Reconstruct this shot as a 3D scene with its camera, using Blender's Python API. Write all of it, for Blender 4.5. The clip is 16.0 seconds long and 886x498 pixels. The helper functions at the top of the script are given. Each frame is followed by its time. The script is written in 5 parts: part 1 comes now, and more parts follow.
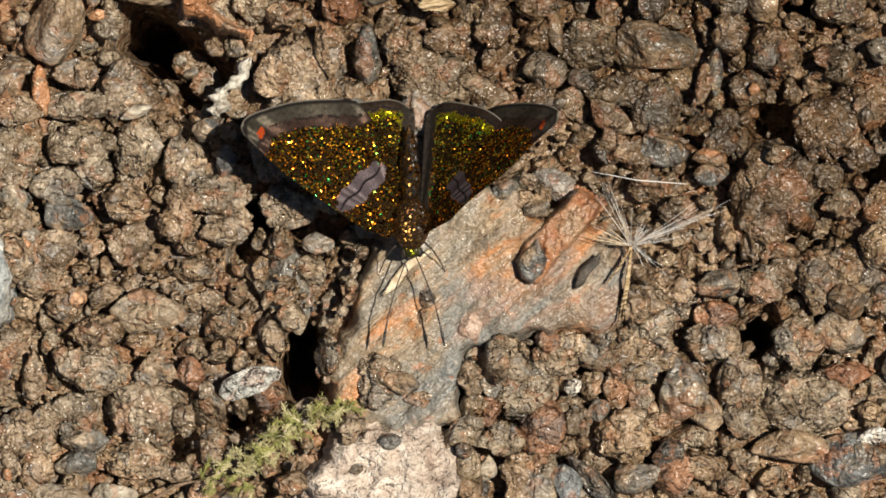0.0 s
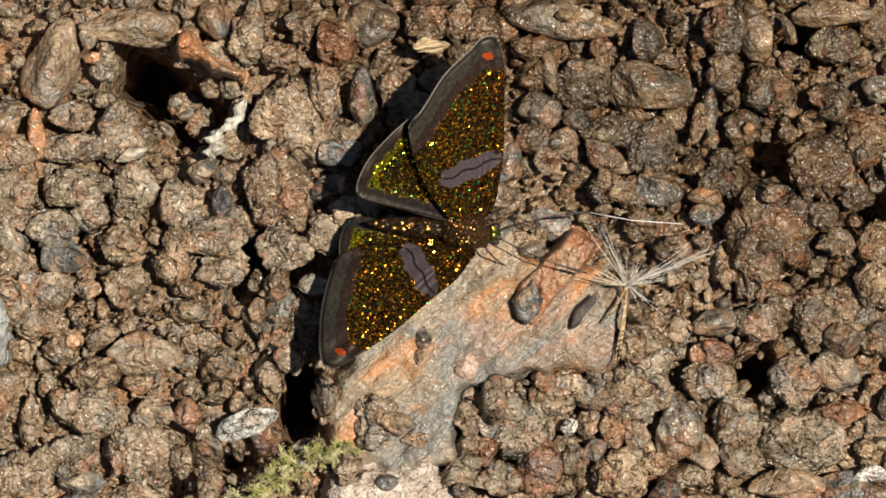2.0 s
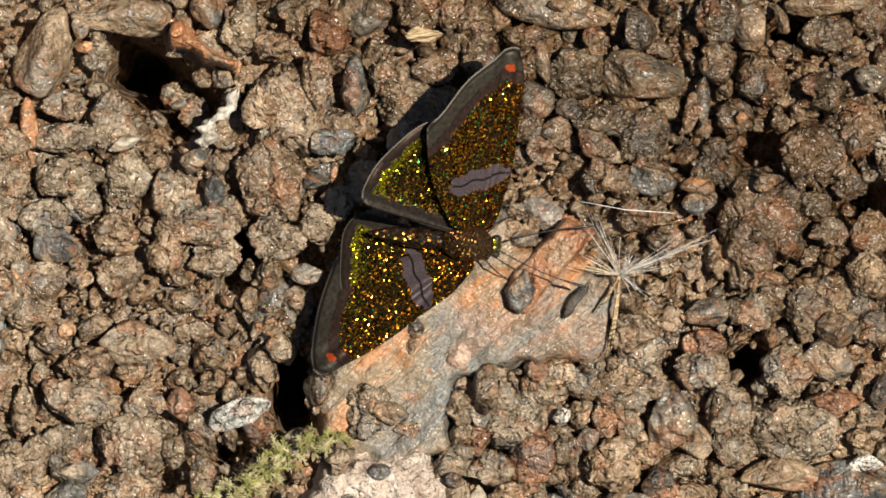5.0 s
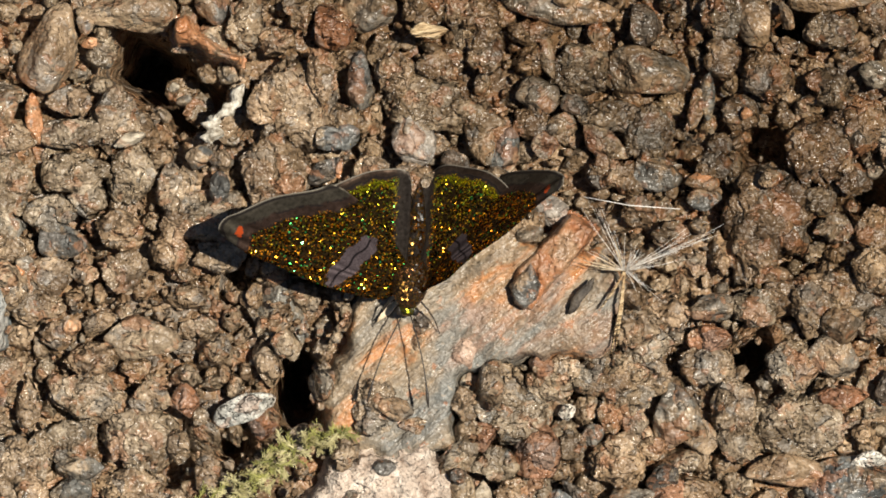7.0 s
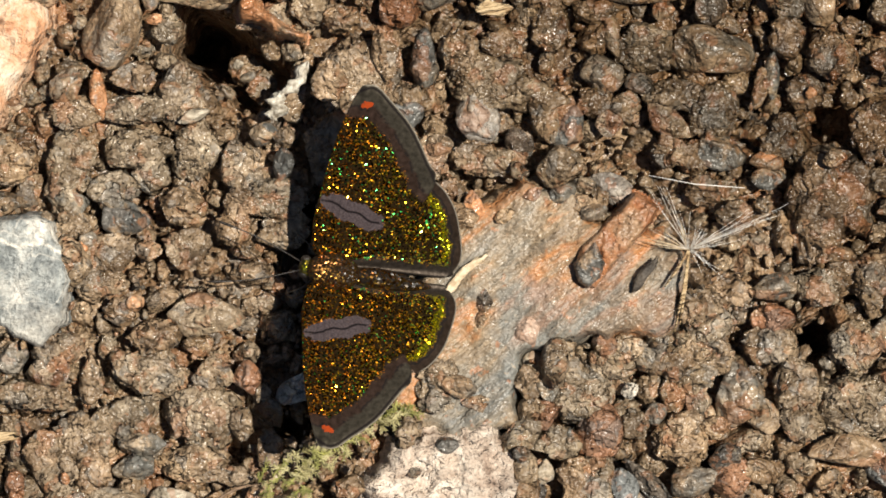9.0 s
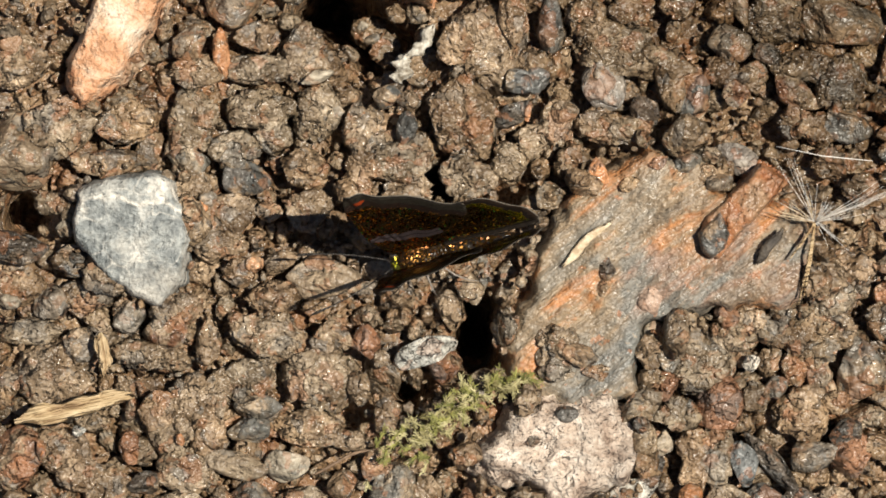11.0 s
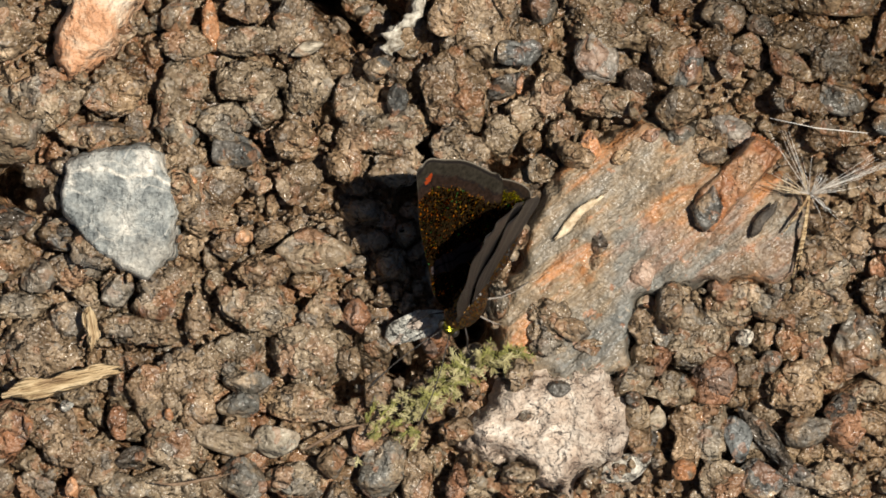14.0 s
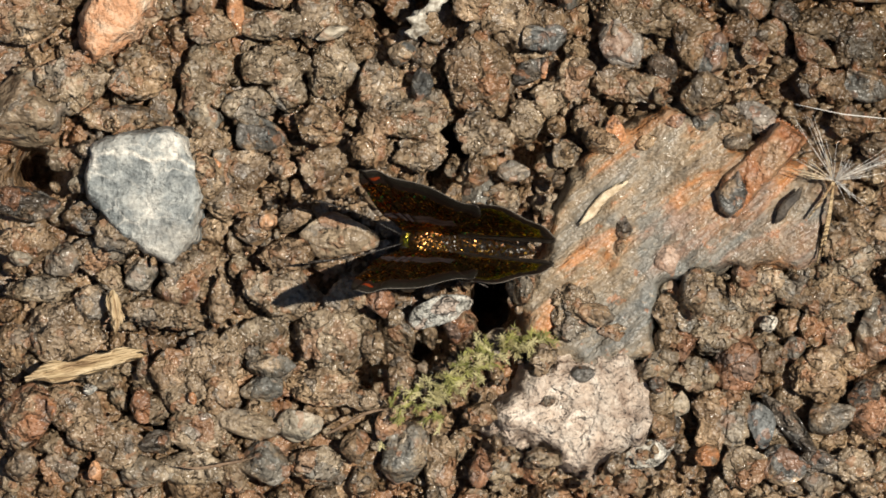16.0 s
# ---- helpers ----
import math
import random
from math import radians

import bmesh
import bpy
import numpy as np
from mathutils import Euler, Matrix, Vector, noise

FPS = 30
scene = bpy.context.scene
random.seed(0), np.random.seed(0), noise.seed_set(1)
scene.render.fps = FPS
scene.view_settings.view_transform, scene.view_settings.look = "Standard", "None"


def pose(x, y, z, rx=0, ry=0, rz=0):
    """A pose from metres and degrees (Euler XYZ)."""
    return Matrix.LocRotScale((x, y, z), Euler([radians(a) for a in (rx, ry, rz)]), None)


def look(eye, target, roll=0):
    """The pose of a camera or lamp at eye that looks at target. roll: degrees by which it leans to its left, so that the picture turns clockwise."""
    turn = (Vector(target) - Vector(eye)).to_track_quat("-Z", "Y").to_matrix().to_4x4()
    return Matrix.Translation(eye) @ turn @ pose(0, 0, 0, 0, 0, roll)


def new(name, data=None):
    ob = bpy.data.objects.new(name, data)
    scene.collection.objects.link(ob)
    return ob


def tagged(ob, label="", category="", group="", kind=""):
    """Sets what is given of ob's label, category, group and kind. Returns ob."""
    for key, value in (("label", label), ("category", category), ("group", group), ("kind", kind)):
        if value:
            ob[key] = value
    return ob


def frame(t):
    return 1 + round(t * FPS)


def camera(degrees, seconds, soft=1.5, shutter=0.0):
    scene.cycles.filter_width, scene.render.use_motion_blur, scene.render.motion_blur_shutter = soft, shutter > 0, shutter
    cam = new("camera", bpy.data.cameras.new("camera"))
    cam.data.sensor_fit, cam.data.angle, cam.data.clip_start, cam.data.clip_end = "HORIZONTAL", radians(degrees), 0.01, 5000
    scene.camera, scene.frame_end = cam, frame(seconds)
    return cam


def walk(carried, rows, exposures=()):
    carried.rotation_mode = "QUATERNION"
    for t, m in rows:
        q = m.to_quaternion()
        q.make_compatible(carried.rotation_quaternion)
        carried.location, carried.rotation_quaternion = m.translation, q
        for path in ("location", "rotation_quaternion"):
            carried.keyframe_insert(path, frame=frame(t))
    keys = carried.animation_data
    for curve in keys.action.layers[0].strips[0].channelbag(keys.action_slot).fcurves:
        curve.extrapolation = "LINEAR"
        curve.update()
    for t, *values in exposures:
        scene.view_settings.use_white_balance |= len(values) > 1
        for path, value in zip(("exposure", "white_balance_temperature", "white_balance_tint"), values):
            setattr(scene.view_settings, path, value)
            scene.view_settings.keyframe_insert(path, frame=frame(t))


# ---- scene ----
MM = 0.001
cam = camera(12.0, 16.0, soft=1.75)
# seconds, eye in millimetres, turn in degrees: the camera looks straight down at the soil
EYE_ROWS = [
    (0.0, -0.0, 0.0, 339.37, 0.0),
    (0.5, 0.14, 0.93, 339.44, -0.26),
    (1.0, 0.68, 2.24, 339.78, -0.31),
    (1.5, 0.9, 2.78, 339.96, -0.29),
    (2.0, 0.34, 3.27, 339.89, -0.29),
    (2.5, 0.15, 3.25, 340.27, -0.27),
    (3.0, 0.55, 3.14, 340.06, -0.28),
    (3.5, 0.48, 3.16, 340.06, -0.28),
    (4.0, 0.97, 2.85, 339.89, -0.29),
    (6.5, 0.68, 2.22, 339.65, -0.29),
    (7.0, 0.53, 2.08, 339.75, -0.29),
    (7.5, 0.1, 1.9, 339.65, -0.23),
    (8.0, -1.47, 1.32, 339.47, -0.09),
    (8.5, -3.48, 0.63, 339.37, -0.03),
    (9.0, -4.6, 0.31, 339.65, -0.01),
    (9.5, -7.94, -0.48, 339.54, 0.45),
    (10.0, -11.93, -0.87, 339.23, 0.99),
    (12.5, -15.02, -4.65, 333.76, 1.26),
    (13.0, -14.12, -4.49, 333.9, 1.23),
    (13.5, -13.87, -4.43, 333.65, 1.21),
    (14.0, -13.6, -4.6, 333.86, 1.21),
    (14.5, -12.91, -5.15, 333.69, 1.22),
    (15.0, -13.69, -5.18, 333.65, 1.3),
    (15.5, -14.27, -5.46, 333.62, 1.34),
    (16.0, -15.48, -5.85, 333.76, 1.43),
]
# the clip's camera darkens a little in the first two seconds and after the tenth
walk(cam, [(t, pose(x * MM, y * MM, z * MM, 0, 0, a)) for t, x, y, z, a in EYE_ROWS], [(0.0, 0.34), (1.0, 0.20), (1.5, 0.28), (2.3, 0.45), (10.0, 0.44), (12.4, 0.21), (16.0, 0.21)])

# ---- light ----
SUN_AZIMUTH, SUN_HEIGHT = 12.0, 69.0   # degrees from the x axis, degrees above the ground
world = bpy.data.worlds.new("sky")
scene.world = world
world.use_nodes = True
wn = world.node_tree
sky = wn.nodes.new("ShaderNodeTexSky")
sky.sky_type, sky.sun_disc = "NISHITA", False
sky.sun_elevation, sky.sun_rotation = radians(SUN_HEIGHT), radians(90 - SUN_AZIMUTH)
wn.links.new(sky.outputs[0], wn.nodes["Background"].inputs[0])
wn.nodes["Background"].inputs[1].default_value = 0.028
sun = new("sun", bpy.data.lights.new("sun", "SUN"))
sun.data.energy, sun.data.angle, sun.data.color = 5.0, radians(0.55), (1.0, 0.93, 0.81)
sa, sh = radians(SUN_AZIMUTH), radians(SUN_HEIGHT)
sun.matrix_world = look((math.cos(sa) * math.cos(sh), math.sin(sa) * math.cos(sh), math.sin(sh)), (0, 0, 0))


# ---- materials ----
class Nodes:
    """A short hand for node trees."""

    def __init__(self, name):
        self.mat = bpy.data.materials.new(name)
        self.mat.use_nodes = True
        self.tree = self.mat.node_tree
        self.bsdf = self.tree.nodes["Principled BSDF"]

    def put(self, socket, value):
        if isinstance(value, bpy.types.NodeSocket):
            self.tree.links.new(value, socket)
        else:
            socket.default_value = value

    def node(self, kind, **given):
        n = self.tree.nodes.new("ShaderNode" + kind)
        for key, value in given.items():
            if key in n.inputs:
                self.put(n.inputs[key], value)
        return n

    def place(self):
        return self.node("NewGeometry").outputs["Position"]

    def noise(self, where, scale, detail=5, rough=0.6, distort=0.0):
        raw = self.node("TexNoise", Vector=where, Scale=scale, Detail=detail, Roughness=rough, Distortion=distort).outputs[0]
        wide = self.node("MapRange", Value=raw)
        wide.inputs[1].default_value, wide.inputs[2].default_value = 0.29, 0.71
        wide.clamp = False
        return wide.outputs[0]

    def ramp(self, fac, stops):
        n = self.node("ValToRGB", Fac=fac)
        e = n.color_ramp.elements
        while len(e) < len(stops):
            e.new(0.5)
        for el, (at, col) in zip(e, stops):
            el.position = at
            el.color = (col, col, col, 1) if isinstance(col, (int, float)) else (*col, 1)
        return n.outputs[0]

    def mix(self, fac, a, b, how="MIX"):
        n = self.node("Mix")
        n.data_type, n.blend_type = "RGBA", how
        self.put(n.inputs[0], fac)
        self.put(n.inputs[6], a if isinstance(a, bpy.types.NodeSocket) else (*a, 1))
        self.put(n.inputs[7], b if isinstance(b, bpy.types.NodeSocket) else (*b, 1))
        return n.outputs[2]

    def math(self, op, a, b=0.0, c=0.0):
        n = self.node("Math")
        n.operation = op
        for s, v in zip(n.inputs, (a, b, c)):
            self.put(s, v)
        return n.outputs[0]

    def bump(self, height, strength, distance, normal=None):
        n = self.node("Bump", Height=height, Strength=strength, Distance=distance)
        n.inputs["Filter Width"].default_value = 1.0
        if normal:
            self.put(n.inputs["Normal"], normal)
        return n.outputs[0]

    def done(self, **given):
        for key, value in given.items():
            self.put(self.bsdf.inputs[key.replace("_", " ")], value)
        return self.mat


SOIL = ((0.118, 0.080, 0.047), (0.258, 0.188, 0.118), (0.390, 0.298, 0.203))


def earth(name, lo, hi, mud=0.35, rough=(0.26, 0.55), island=False, relief=1.0):
    """Stone or soil: two colours in a coarse mottle, dusted with mud, grainy and a little wet."""
    n = Nodes(name)
    at = n.place()
    coarse = n.noise(at, 330, 6, 0.65)
    fine = n.noise(at, 2600, 4, 0.6)
    pick = n.node("NewGeometry").outputs["Random Per Island"] if island else n.node("ObjectInfo").outputs["Random"]
    col = n.mix(n.ramp(coarse, [(0.25, 0.0), (0.75, 1.0)]), lo, hi)
    soil = n.mix(n.ramp(n.noise(at, 520, 6, 0.7), [(0.2, 0.0), (0.8, 1.0)]), SOIL[0], SOIL[2])
    cover = n.math("ADD", n.noise(at, 190, 5, 0.7), n.math("MULTIPLY", n.math("SUBTRACT", pick, 0.5), 0.25))
    col = n.mix(n.ramp(cover, [(0.05 + 0.75 * mud, 1.0), (0.22 + 0.75 * mud, 0.0)]) if mud else 0.0, col, soil)
    shade = n.ramp(pick, [(0.0, 0.82), (1.0, 1.18)])
    col = n.mix(1.0, col, shade, "MULTIPLY")
    hue = n.math("FRACT", n.math("MULTIPLY", pick, 7.3))
    col = n.mix(1.0, col, n.ramp(hue, [(0.0, (1.06, 0.965, 0.87)), (0.45, (1.02, 0.99, 0.95)), (1.0, (0.95, 1.0, 1.03))]), "MULTIPLY")
    grain = n.ramp(fine, [(0.15, 0.80), (0.85, 1.18)])
    col = n.mix(1.0, col, grain, "MULTIPLY")
    rust = n.ramp(n.noise(at, 700, 3, 0.5), [(0.74, 0.0), (0.94, 0.42)])
    col = n.mix(rust, col, (0.30, 0.135, 0.06))
    # crumbs: each has its own height and tint
    warp = n.node("VectorMath")
    warp.operation = "MULTIPLY_ADD"
    n.put(warp.inputs[0], n.node("TexNoise", Vector=at, Scale=700.0, Detail=3.0).outputs[1])
    warp.inputs[1].default_value = (0.0024, 0.0024, 0.0024)
    n.put(warp.inputs[2], at)
    b = n.bump(n.noise(at, 420, 5, 0.55), 0.9 * relief, 0.0011)
    for size, strong, deep, tint in ((520.0, 0.7, 0.0011, 0.16), (1300.0, 0.42, 0.0005, 0.12)):
        cell = n.node("TexVoronoi", Vector=warp.outputs[0], Scale=size)
        own = n.node("SeparateColor", Color=cell.outputs["Color"])
        edge = n.math("MULTIPLY", n.math("POWER", cell.outputs["Distance"], 2.0), 0.9)
        b = n.bump(n.math("SUBTRACT", n.math("MULTIPLY", own.outputs[0], 0.55), edge), strong * relief, deep, b)
        col = n.mix(1.0, col, n.ramp(own.outputs[1], [(0.0, 1.0 - tint), (1.0, 1.0 + tint)]), "MULTIPLY")
        col = n.mix(n.ramp(own.outputs[2], [(0.90, 0.0), (0.95, 0.40)]), col, (0.31, 0.135, 0.062))
        col = n.mix(n.ramp(own.outputs[2], [(0.05, 0.38), (0.11, 0.0)]), col, (0.145, 0.150, 0.142))
    b = n.bump(n.noise(at, 2300, 4, 0.65), 0.24 * relief, 0.0002, b)
    # a brightness correction painted into the colour: darker, warmer over one broad patch
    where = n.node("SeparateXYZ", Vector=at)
    darkened = n.math("ADD", n.math("MULTIPLY", where.outputs[0], 28.0), n.math("MULTIPLY", where.outputs[1], 52.0))
    darkened = n.math("ADD", darkened, n.math("MULTIPLY", n.math("SUBTRACT", n.noise(at, 110, 3), 0.5), 0.5))
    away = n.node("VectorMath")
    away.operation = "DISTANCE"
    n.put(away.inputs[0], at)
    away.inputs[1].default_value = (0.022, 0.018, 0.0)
    darkened = n.math("MULTIPLY", darkened, n.ramp(n.math("MULTIPLY", away.outputs["Value"], 10.0), [(0.45, 1.0), (0.85, 0.0)]))
    col = n.mix(1.0, col, n.ramp(darkened, [(0.36, (1.0, 1.0, 1.0)), (1.0, (0.64, 0.575, 0.49))]), "MULTIPLY")
    wet = n.ramp(n.noise(at, 900, 3, 0.6), [(0.15, rough[0] - 0.08), (0.8, rough[1] - 0.06)])
    return n.done(Base_Color=col, Roughness=wet, Normal=b, Specular_IOR_Level=0.6)


KINDS = {
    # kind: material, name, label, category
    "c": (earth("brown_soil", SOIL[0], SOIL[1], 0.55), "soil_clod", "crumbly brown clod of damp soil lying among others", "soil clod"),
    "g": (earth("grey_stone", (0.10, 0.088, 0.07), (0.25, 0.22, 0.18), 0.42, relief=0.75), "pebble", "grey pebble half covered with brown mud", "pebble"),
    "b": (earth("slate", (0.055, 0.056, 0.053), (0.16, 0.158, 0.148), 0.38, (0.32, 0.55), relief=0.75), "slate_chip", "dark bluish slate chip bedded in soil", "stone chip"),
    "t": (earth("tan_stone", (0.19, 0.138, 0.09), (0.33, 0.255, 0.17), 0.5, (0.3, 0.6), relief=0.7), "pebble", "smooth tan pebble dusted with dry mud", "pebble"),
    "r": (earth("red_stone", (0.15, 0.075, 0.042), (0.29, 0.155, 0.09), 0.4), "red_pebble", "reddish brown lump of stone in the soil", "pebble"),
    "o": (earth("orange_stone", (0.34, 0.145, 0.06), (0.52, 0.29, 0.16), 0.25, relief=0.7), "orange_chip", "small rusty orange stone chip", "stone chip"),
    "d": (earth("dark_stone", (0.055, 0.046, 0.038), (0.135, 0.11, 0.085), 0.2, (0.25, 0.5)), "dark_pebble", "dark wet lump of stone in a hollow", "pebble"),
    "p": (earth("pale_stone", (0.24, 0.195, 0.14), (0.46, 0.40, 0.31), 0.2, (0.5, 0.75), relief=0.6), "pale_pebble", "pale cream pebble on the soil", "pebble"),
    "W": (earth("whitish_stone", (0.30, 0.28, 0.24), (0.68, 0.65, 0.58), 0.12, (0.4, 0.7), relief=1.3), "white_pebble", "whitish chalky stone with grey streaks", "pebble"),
    # k: the brown soil with its colours taken to 0.8
    "k": (earth("dark_toned_soil", tuple(0.8 * v for v in SOIL[0]), tuple(0.8 * v for v in SOIL[1]), 0.2, (0.3, 0.55)), "soil_clod", "dark toned clod of soil with wet sheen", "soil clod"),
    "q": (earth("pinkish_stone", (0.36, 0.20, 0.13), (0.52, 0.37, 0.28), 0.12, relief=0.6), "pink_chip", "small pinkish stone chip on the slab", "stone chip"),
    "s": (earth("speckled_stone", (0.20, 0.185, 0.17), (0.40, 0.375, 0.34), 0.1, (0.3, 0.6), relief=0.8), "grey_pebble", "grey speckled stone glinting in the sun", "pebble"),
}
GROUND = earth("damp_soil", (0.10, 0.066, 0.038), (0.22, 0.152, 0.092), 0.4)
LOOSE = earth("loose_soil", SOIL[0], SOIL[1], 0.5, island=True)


# ---- mesh helpers ----
def mesh_of(name, verts, faces, material=None, smooth=True):
    me = bpy.data.meshes.new(name)
    me.from_pydata([tuple(v) for v in verts], [], [tuple(f) for f in faces])
    if material:
        me.materials.append(material)
    if smooth:
        me.polygons.foreach_set("use_smooth", [True] * len(me.polygons))
    me.update()
    return me


def part(name, bm, material, parent, label=""):
    """Links a bmesh as one mesh object under a thing or a part."""
    me = bpy.data.meshes.new(name)
    bm.to_mesh(me)
    bm.free()
    me.materials.append(material)
    me.polygons.foreach_set("use_smooth", [True] * len(me.polygons))
    ob = new(name, me)
    ob.parent = parent
    if label:
        tagged(ob, label)
    return ob


def sphere(level):
    bm = bmesh.new()
    bmesh.ops.create_icosphere(bm, subdivisions=level, radius=1)
    v = np.array([p.co[:] for p in bm.verts])
    f = np.array([[q.index for q in p.verts] for p in bm.faces])
    bm.free()
    return v / np.linalg.norm(v, axis=1)[:, None], f


BALL = {k: sphere(k) for k in (2, 3, 4, 5)}


def wobble(d, scale, seed, octaves=3):
    off = Vector((seed * 7.31, seed * 3.17, seed * 5.73))
    return np.array([noise.fractal(Vector(p) * scale + off, 0.8, 2.1, octaves) for p in d])


def lump_shape(level, seed, rough):
    """A clod of crumpled mud: lumps grown together, with creases between them."""
    rng = np.random.default_rng(seed)
    d, f = BALL[level]
    off = Vector((seed * 7.31, seed * 3.17, seed * 5.73))
    turn = np.array(Euler(rng.uniform(0, 6.28, 3)).to_matrix())
    block = (np.abs(d @ turn.T) ** 3.6).sum(1) ** (-1 / 3.6)
    r = np.empty(len(d))
    for k, p in enumerate(d):
        v = Vector(p)
        v = v + 0.45 * noise.noise_vector(v * 1.7 + off)
        r[k] = 0.60 + 0.42 * noise.noise(v * 1.3 + off) + 0.36 * abs(noise.noise(v * 1.9 + off)) + 0.26 * abs(noise.noise(v * 4.1 + off)) + 0.16 * noise.noise(v * 8.3 - off) + 0.09 * abs(noise.noise(v * 16 + off))
    r = r * (0.25 + 0.68 * block)
    for count, size, reach in ((3, (0.36, 0.50), 0.46), (8, (0.16, 0.26), 0.74), (22, (0.07, 0.12), 0.88)):
        c = rng.normal(size=(count, 3))
        c = c / np.linalg.norm(c, axis=1)[:, None] * (reach + 0.1 * rng.random((count, 1)))
        q = rng.uniform(*size, count)
        along = d @ c.T
        inside = q ** 2 - (c ** 2).sum(1) + along ** 2
        hit = np.where((inside > 0) & (along > 0), along + np.sqrt(np.maximum(inside, 0)), 0).max(1)
        r = np.where(hit > r, r + (hit - r) * 0.5 * rough, r)
    # some broken faces
    c = rng.normal(size=(15, 3))
    c /= np.linalg.norm(c, axis=1)[:, None]
    reach = rng.uniform(0.64, 0.88, 15)[None, :] / np.maximum(d @ c.T, 1e-3)
    cut = np.minimum(reach.min(1), 2.0)
    r = np.where(r > cut, cut + (r - cut) * 0.22, r)
    v = d * r[:, None]
    # worn flat on top
    v[:, 2] = 0.55 * np.tanh(v[:, 2] / 0.55) * 1.15
    return v, f


def stone_shape(level, seed, facets):
    """A worn stone: a ball cut by some planes, then roughened."""
    rng = np.random.default_rng(seed)
    d, f = BALL[level]
    c = rng.normal(size=(facets, 3))
    c /= np.linalg.norm(c, axis=1)[:, None]
    far = rng.uniform(0.60, 0.90, facets)
    along = np.maximum(d @ c.T, 1e-3)
    reach = np.concatenate([far[None, :] / along, np.full((len(d), 1), 1.0)], axis=1)
    r = -np.log(np.exp(-26 * reach).sum(1)) / 26
    r = r + 0.05 * wobble(d, 1.6, seed) + 0.022 * wobble(d, 5.5, seed + 9, 4)
    return d * r[:, None], f


CLODS = {lv: [lump_shape(lv, 10 + i, 0.95) for i in range(16 if lv < 5 else 8)] for lv in (3, 4, 5)}
ROCKS = {lv: [stone_shape(lv, 60 + i, 9 + i) for i in range(9)] for lv in (3, 4)}
SHARED = {}


def shape_mesh(kind, level, i):
    key = (kind, level, i)
    if key not in SHARED:
        v, f = (CLODS if kind in "ck" else ROCKS)[level][i]
        SHARED[key] = mesh_of(KINDS[kind][1], v, f, KINDS[kind][0])
    return SHARED[key]


STONES = []      # x, y, half length, half width, turn, centre height, half height, in millimetres
PITS = [(-23.3, 16.9, 2.5, 15), (-24.43, 18.2, 1.8, 14), (-19.8, 13.9, 2.3, 12), (-11.1, -7.2, 1.2, 12), (-11.2, -9.3, 1.6, 12), (-11.4, -11.4, 1.4, 12), (-14.9, 2.4, 1.3, 11), (-16.78, -14.04, 1.18, 9), (-48.41, -0.42, 1.55, 10), (29.58, 19.61, 1.27, 10), (25.8, -7.25, 1.46, 12), (35.89, 5.91, 1.64, 12), (-27.38, -0.4, 1.59, 4), (-38.16, -18.76, 2.05, 4), (-10.61, 2.04, 2.05, 5), (-15.63, -0.67, 1.59, 4), (-21.22, -15.93, 1.82, 4), (26.8, 10.51, 1.82, 4)]  # x, y, radius, depth in millimetres


def skin(x, y):
    """The height of the stones laid so far at a spot, in millimetres."""
    top = -2.0
    for poly, height in FLAT_TOPS:
        if inside_by(poly, x, y) > 0.3:
            top = max(top, height)
    for sx, sy, a, b, turn, z, h in STONES:
        dx, dy = x - sx, y - sy
        if abs(dx) > a + b or abs(dy) > a + b:
            continue
        c, s = math.cos(turn), math.sin(turn)
        q = ((dx * c + dy * s) / a) ** 2 + ((dy * c - dx * s) / b) ** 2
        if q < 0.8:
            top = max(top, z + h * math.sqrt(1 - q) * 0.92)
    return top


def stone(kind, x, y, length, width, turn=0.0, lift=0.0):
    """A clod or pebble of that size in millimetres, bedded in what lies there already."""
    i = len(STONES)
    a, b = (length / 2 * 1.31, width / 2 * 1.31) if kind in "ck" else (length / 2 * 1.12, width / 2 * 1.12)
    h = (0.80 * min(length, width) + 0.08 * max(length, width)) * 0.56
    wide = min(length, width)
    top = max(0.2 + 0.26 * wide, skin(x, y) + 0.34 * wide + 0.15) + lift
    z = top - h * 0.9
    STONES.append((x, y, a, b, radians(turn), z, h))
    level = 3 if wide < 1.9 else 5 if wide > 3.4 and kind in "ck" else 4
    pool = CLODS if kind in "ck" else ROCKS
    ob = new(KINDS[kind][1], shape_mesh(kind, level, (i * 5 + int(abs(x) * 3)) % len(pool[level])))
    r = random.Random(i)
    flip = r.choice((0, 90, 180, 270))
    if flip in (90, 270):
        a, b = b, a
    turn += flip
    m = Matrix.Translation((x * MM, y * MM, z * MM)) @ Matrix.Rotation(radians(turn), 4, "Z")
    ob.matrix_world = m @ Matrix.Diagonal((a * MM, b * MM, h * MM, 1))
    if kind in "ck":
        tagged(ob, "large crumbly clod of damp brown soil" if wide > 4.2 and kind == "c" else KINDS[kind][2], KINDS[kind][3], "clods of soil")
    else:
        tagged(ob, KINDS[kind][2], KINDS[kind][3], "stones in the soil")
    return ob


# ---- ground ----
def ground_height(x, y):
    z = -2.7 + 1.2 * noise.fractal(Vector((x * 0.16, y * 0.16, 3.0)), 0.8, 2.0, 4)
    for px, py, r, deep in PITS:
        q = ((x - px) ** 2 + (y - py) ** 2) / (r * r) * (1 + 0.9 * noise.noise(Vector((x * 0.45, y * 0.45, 9.0))))
        if q < 9:
            z -= deep / (1 + q ** 3)
    return z


